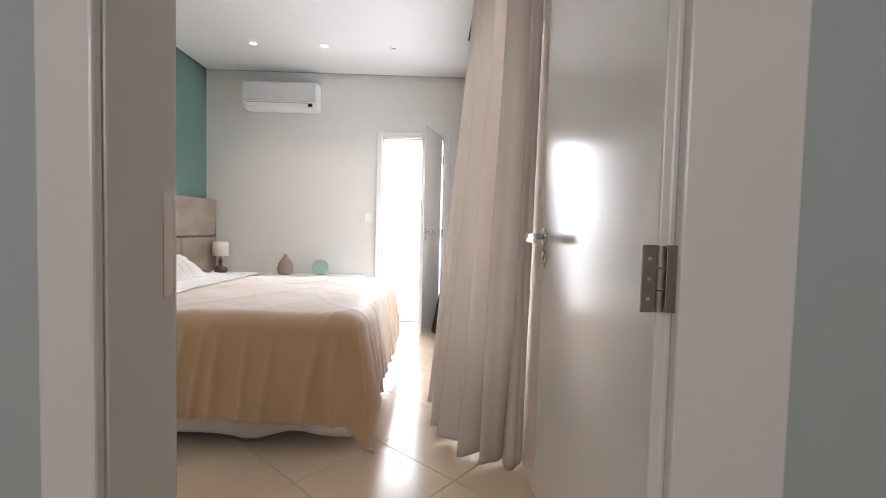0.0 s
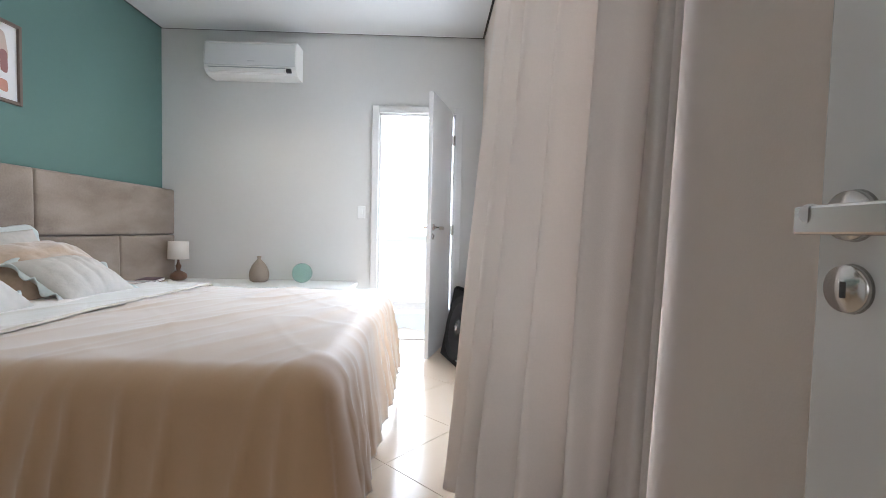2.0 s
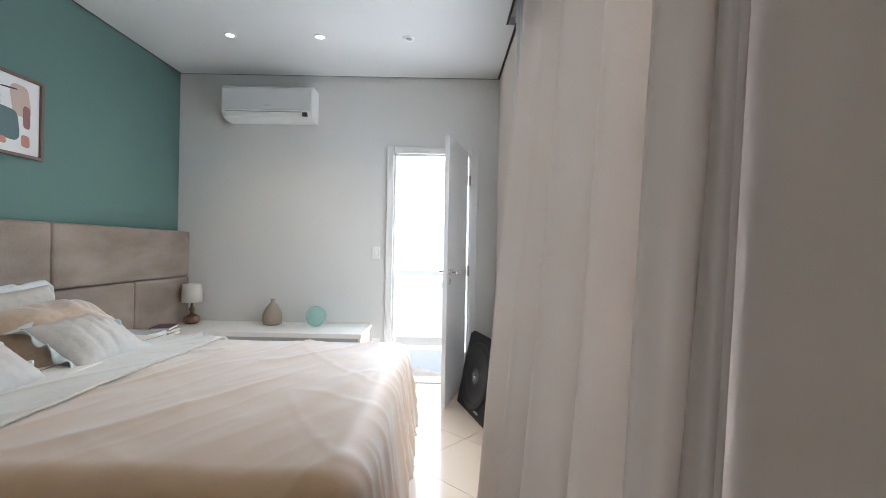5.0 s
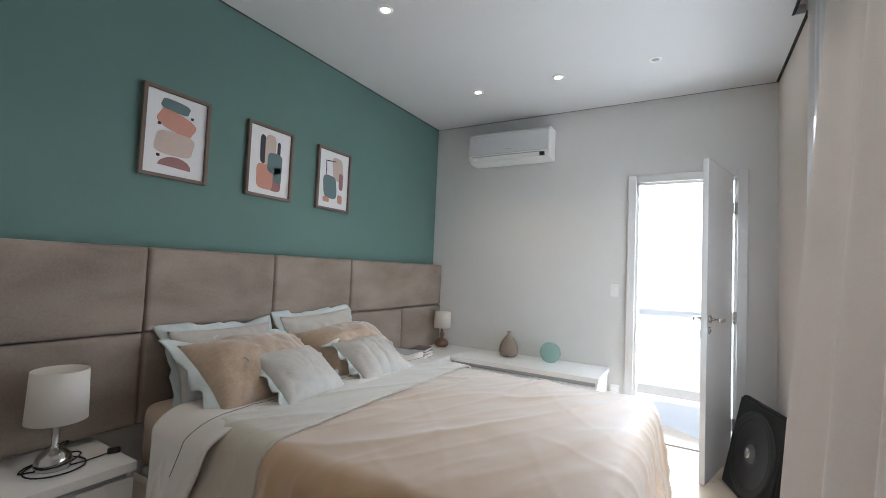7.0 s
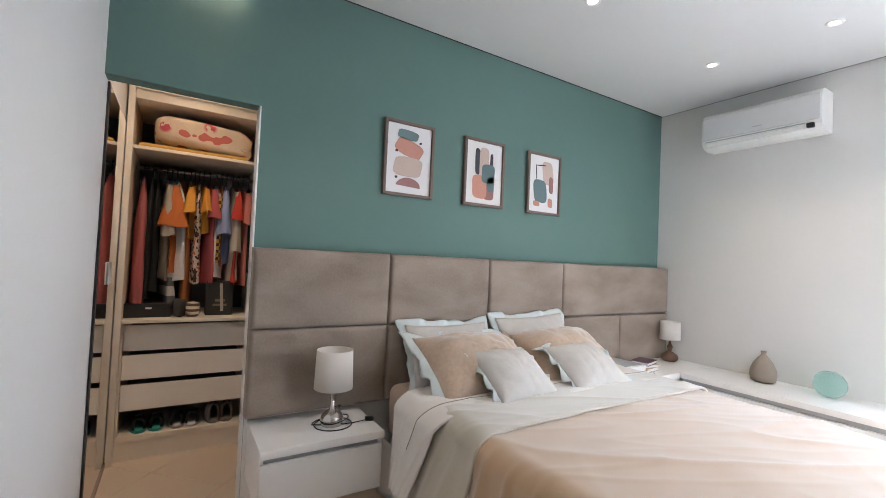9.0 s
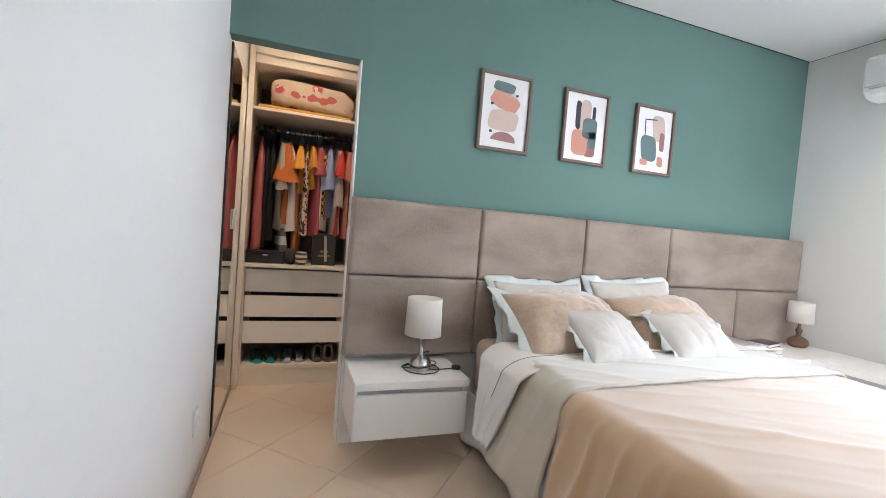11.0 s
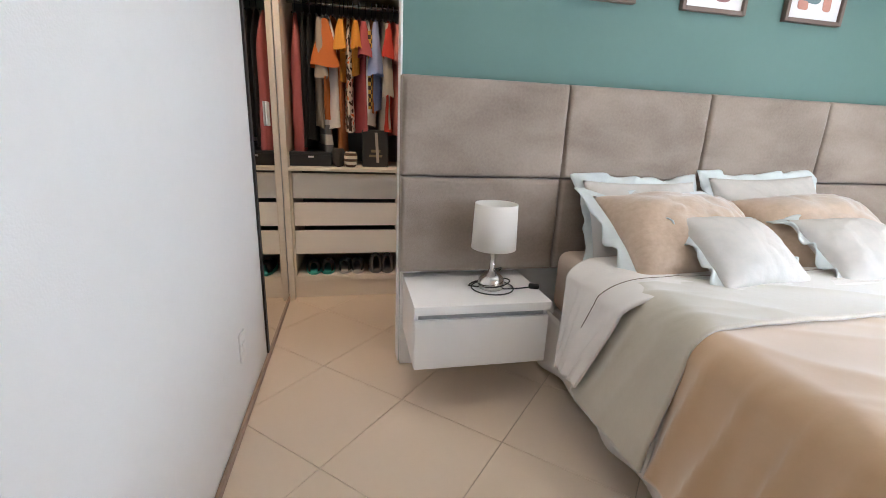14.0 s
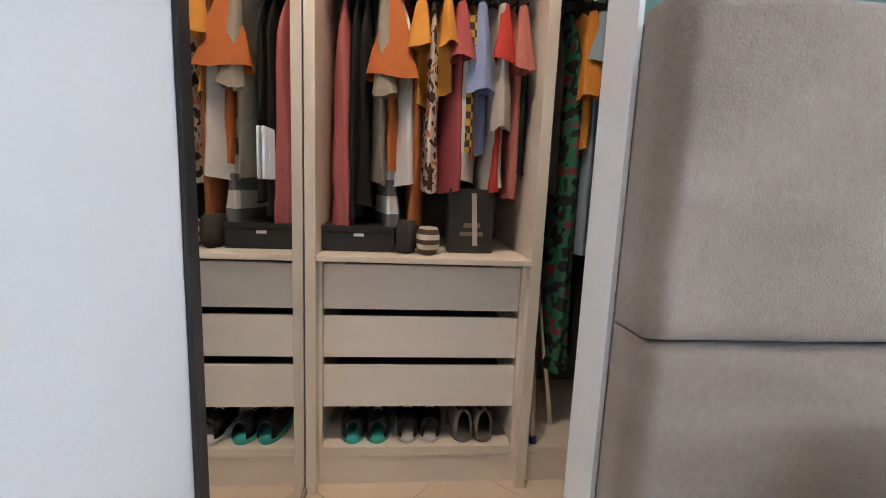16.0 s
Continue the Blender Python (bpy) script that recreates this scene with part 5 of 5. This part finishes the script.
def soft_bag(name, cx, cy, z, rx, ry, h, m, label):
    bm = grid(lambda u, v: (cx + rx * (1 - (2 * v - 1) ** 4 * 0.35) * math.cos(2 * math.pi * u) * (1 + 0.08 * math.sin(6.28 * u * 3 + cy * 40)),
                            cy + ry * (1 - (2 * v - 1) ** 4 * 0.30) * math.sin(2 * math.pi * u), z + h * v + 0.008 * fbm(u * 5, v * 3, cy)), 28, 10, True)
    bmesh.ops.holes_fill(bm, edges=bm.edges, sides=40)
    return single(name, bm, m, label, "bag", smooth=True)


soft_bag("pouch", -3.02, 1.580, 0.862, 0.07, 0.040, 0.115, bagm, "small dark cosmetic bag on the shelf")
soft_bag("pouch", -2.99, 1.655, 0.862, 0.06, 0.042, 0.095, C["zebra"], "zebra striped pouch on the shelf")
pb = thing("paper_bag", (-3.05, 1.815, 0.862), "black paper shopping bag with gold emblem", "bag")
part("bag_body", box(-3.14, -3.02, 1.730, 1.895, 0.862, 1.095, 0.003), mat("black_paper", (0.03, 0.028, 0.027), 0.45, grain=0.2, var=0.2, scale=40), pb)
part("ribbon", moved(box(-0.0015, 0.0015, -0.009, 0.009, -0.19, 0.0), Matrix.Translation((-3.017, 1.818, 1.08)) @ Matrix.Rotation(0.06, 4, "X")), C["cream"], pb, "cream ribbon")
goldm = mat("gold_print", (0.22, 0.17, 0.09), 0.45)
part("emblem", box(-3.0195, -3.0185, 1.785, 1.845, 0.955, 0.972), goldm, pb, "faded gold emblem bar")
part("emblem", box(-3.0195, -3.0185, 1.772, 1.858, 0.925, 0.940), goldm, pb, "faded gold emblem bar")


def shoe(cx, cy, z, upper, sole, label, turn=0.0, high=0.075):
    """A shoe, toe to the back: sole, upper with opening, laces."""
    ob = thing("shoe", (cx, cy, z), label, "shoe", "shoes in the wardrobe")
    R = Matrix.Translation((cx, cy, z)) @ Matrix.Rotation(radians(180 + turn), 4, "Z")
    L, W = 0.25, 0.044

    def width(s):
        return W * (0.80 + 0.28 * math.sin(s * 3.0 + 0.2)) * (1 - max(0, s - 0.75) ** 2 * 7) * (1 - max(0, 0.10 - s) ** 2 * 30)

    def up(u, v):
        a = math.pi * u
        s = v
        h = high * (1.0 - 0.62 * max(0, (s - 0.25) / 0.75) ** 0.8)
        return (-0.125 + L * s, width(s) * math.cos(a) * 0.95, 0.022 + h * max(0, math.sin(a)) ** 0.55)

    def so(u, v):
        a = 2 * math.pi * u
        s = 0.5 + 0.5 * math.cos(a) * 1.02
        y_ = width(min(1, max(0, s))) * 1.06 * math.copysign(min(1, abs(math.sin(a)) ** 0.5), math.sin(a))
        return (-0.125 + L * s, y_, 0.026 * v)
    sm = grid(so, 30, 2, True)
    bmesh.ops.holes_fill(sm, edges=sm.edges, sides=40)
    part("sole", moved(sm, R), sole, ob, "contrasting shoe sole", True)
    part("upper", moved(thicken(grid(up, 14, 20), 0.003), R), upper, ob, smooth=True)
    part("opening", moved(lathe([(0.001, high + 0.019), (0.020, high + 0.020), (0.026, high + 0.014)], 0, 0, 16, False), R @ Matrix.Translation((-0.075, 0, 0)) @ Matrix.Diagonal((1.6, 1, 1, 1))), M_RUBBER, ob, "dark shoe opening", True)
    lm = bmesh.new()
    for k in range(4):
        zz = high * (1.0 - 0.62 * max(0, (0.42 + 0.09 * k - 0.25) / 0.75) ** 0.8) + 0.027
        tube([(-0.125 + L * (0.42 + 0.09 * k), -0.018, zz - 0.006), (-0.125 + L * (0.42 + 0.09 * k) + 0.006, 0, zz), (-0.125 + L * (0.42 + 0.09 * k), 0.018, zz - 0.006)], 0.0025, 6, bm=lm)
    part("laces", moved(lm, R), C["white"], ob, "pale laces")
    return ob


M_AQS = mat("aqua_foam", (0.06, 0.42, 0.36), 0.55, grain=0.1, var=0.1, scale=60)
M_GSH = cloth("grey_canvas", (0.22, 0.20, 0.18))
M_WS = mat("white_rubber", (0.70, 0.66, 0.62), 0.6, grain=0.2, var=0.2, scale=50)
for y_, up_, so_, lb_, h_ in ((1.395, C["black"], M_AQS, "black running shoe with aqua sole", 0.065), (1.487, C["black"], M_AQS, "black running shoe with aqua sole", 0.065),
                              (1.605, C["black"], M_WS, "black trainer with white sole", 0.075), (1.692, C["black"], M_WS, "black trainer with white sole", 0.075),
                              (1.812, M_GSH, M_GSH, "grey canvas ankle shoe", 0.105), (1.892, M_GSH, M_GSH, "grey canvas ankle shoe", 0.105)):
    shoe(-3.075, y_, 0.151, up_, so_, lb_, turn=random.uniform(-6, 6), high=h_)

# bedding bundle and folded blanket on the top shelf
M_FLR = patterned("floral_bedding", (0.74, 0.60, 0.46), (0.72, 0.57, 0.43), (0.58, 0.15, 0.12), "noise", 11)
nt_ = M_FLR.node_tree
vo = nt_.nodes.new("ShaderNodeTexVoronoi")
vo.inputs["Scale"].default_value = 7.0
vr = nt_.nodes.new("ShaderNodeValToRGB")
vr.color_ramp.elements[0].position, vr.color_ramp.elements[0].color = 0.20, (1, 1, 1, 1)
vr.color_ramp.elements[1].position, vr.color_ramp.elements[1].color = 0.32, (0, 0, 0, 1)
vn = nt_.nodes.new("ShaderNodeTexNoise")
vn.inputs["Scale"].default_value = 24
vm = nt_.nodes.new("ShaderNodeMix")
vm.data_type = "RGBA"
vm.inputs["B"].default_value = (0.62, 0.10, 0.14, 1)
vc = nt_.nodes.new("ShaderNodeTexCoord")
va = nt_.nodes.new("ShaderNodeMath")
va.operation = "MULTIPLY"
vb = nt_.nodes.new("ShaderNodeMath")
vb.operation = "GREATER_THAN"
vb.inputs[1].default_value = 0.5
old = nt_.nodes["Principled BSDF"].inputs["Base Color"].links[0].from_socket
nt_.links.new(vc.outputs["Object"], vo.inputs["Vector"])
nt_.links.new(vc.outputs["Object"], vn.inputs["Vector"])
nt_.links.new(vo.outputs["Distance"], vr.inputs[0])
nt_.links.new(vn.outputs["Fac"], vb.inputs[0])
nt_.links.new(vr.outputs[0], va.inputs[0])
nt_.links.new(vb.outputs[0], va.inputs[1])
nt_.links.new(va.outputs[0], vm.inputs["Factor"])
nt_.links.new(old, vm.inputs["A"])
nt_.links.new(vm.outputs["Result"], nt_.nodes["Principled BSDF"].inputs["Base Color"])


def bundle(u, v):
    a, b = 2 * math.pi * u, math.pi * (v - 0.5)
    sx, sy, sz = [math.copysign(abs(q) ** 0.45, q) for q in (math.cos(a) * math.cos(b), math.sin(a) * math.cos(b), math.sin(b))]
    w = 1 + 0.07 * fbm(sx * 2, sy * 2, sz * 2 + 4)
    return (-3.15 + 0.22 * sx * w, 1.672 + 0.292 * sy * w, 2.062 + 0.100 * sz * w - 0.02 * sy)


bb = grid(bundle, 48, 20, True)
bmesh.ops.remove_doubles(bb, verts=bb.verts, dist=0.001)
single("rolled_quilt", bb, M_FLR, "cream rolled quilt with pink flowers on the shelf", "bedding", smooth=True)
single("folded_blanket", box(-3.42, -2.94, 1.31, 1.93, 1.926, 1.956, 0.012, 3), mat("yellow_blanket", (0.66, 0.40, 0.09), 0.9, grain=0.3, var=0.3, scale=60, bump=0.5, bump_scale=120), "folded yellow blanket under the bundle", "blanket", smooth=True)

# ---- floor tiles ----
TP, TA = 0.467, radians(47.1)
ux, uy = Vector((math.cos(TA), math.sin(TA), 0)), Vector((-math.sin(TA), math.cos(TA), 0))
bm = box(-TP / 2 + 0.0012, TP / 2 - 0.0012, -TP / 2 + 0.0012, TP / 2 - 0.0012, -0.01, 0.0, 0.0012, 1)
tile_mesh = bpy.data.meshes.new("tile")
bm.to_mesh(tile_mesh)
bm.free()
tile_mesh.materials.append(M_TILE)
for i in range(-14, 15):
    for j in range(-14, 15):
        c = Vector((-1.409, 2.199, 0)) + ux * TP * (i + 0.5) + uy * TP * (j + 0.5)
        if X_CLOS - 0.1 < c.x < 1.25 and 0.1 < c.y < Y_FAR + 0.25 and not (c.y > Y_FAR + 0.02 and not -0.1 < c.x < 0.6):
            t_ = new("tile", tile_mesh)
            t_.parent = base_floor
            t_.matrix_basis = Matrix.Translation(c) @ Matrix.Rotation(TA, 4, "Z")
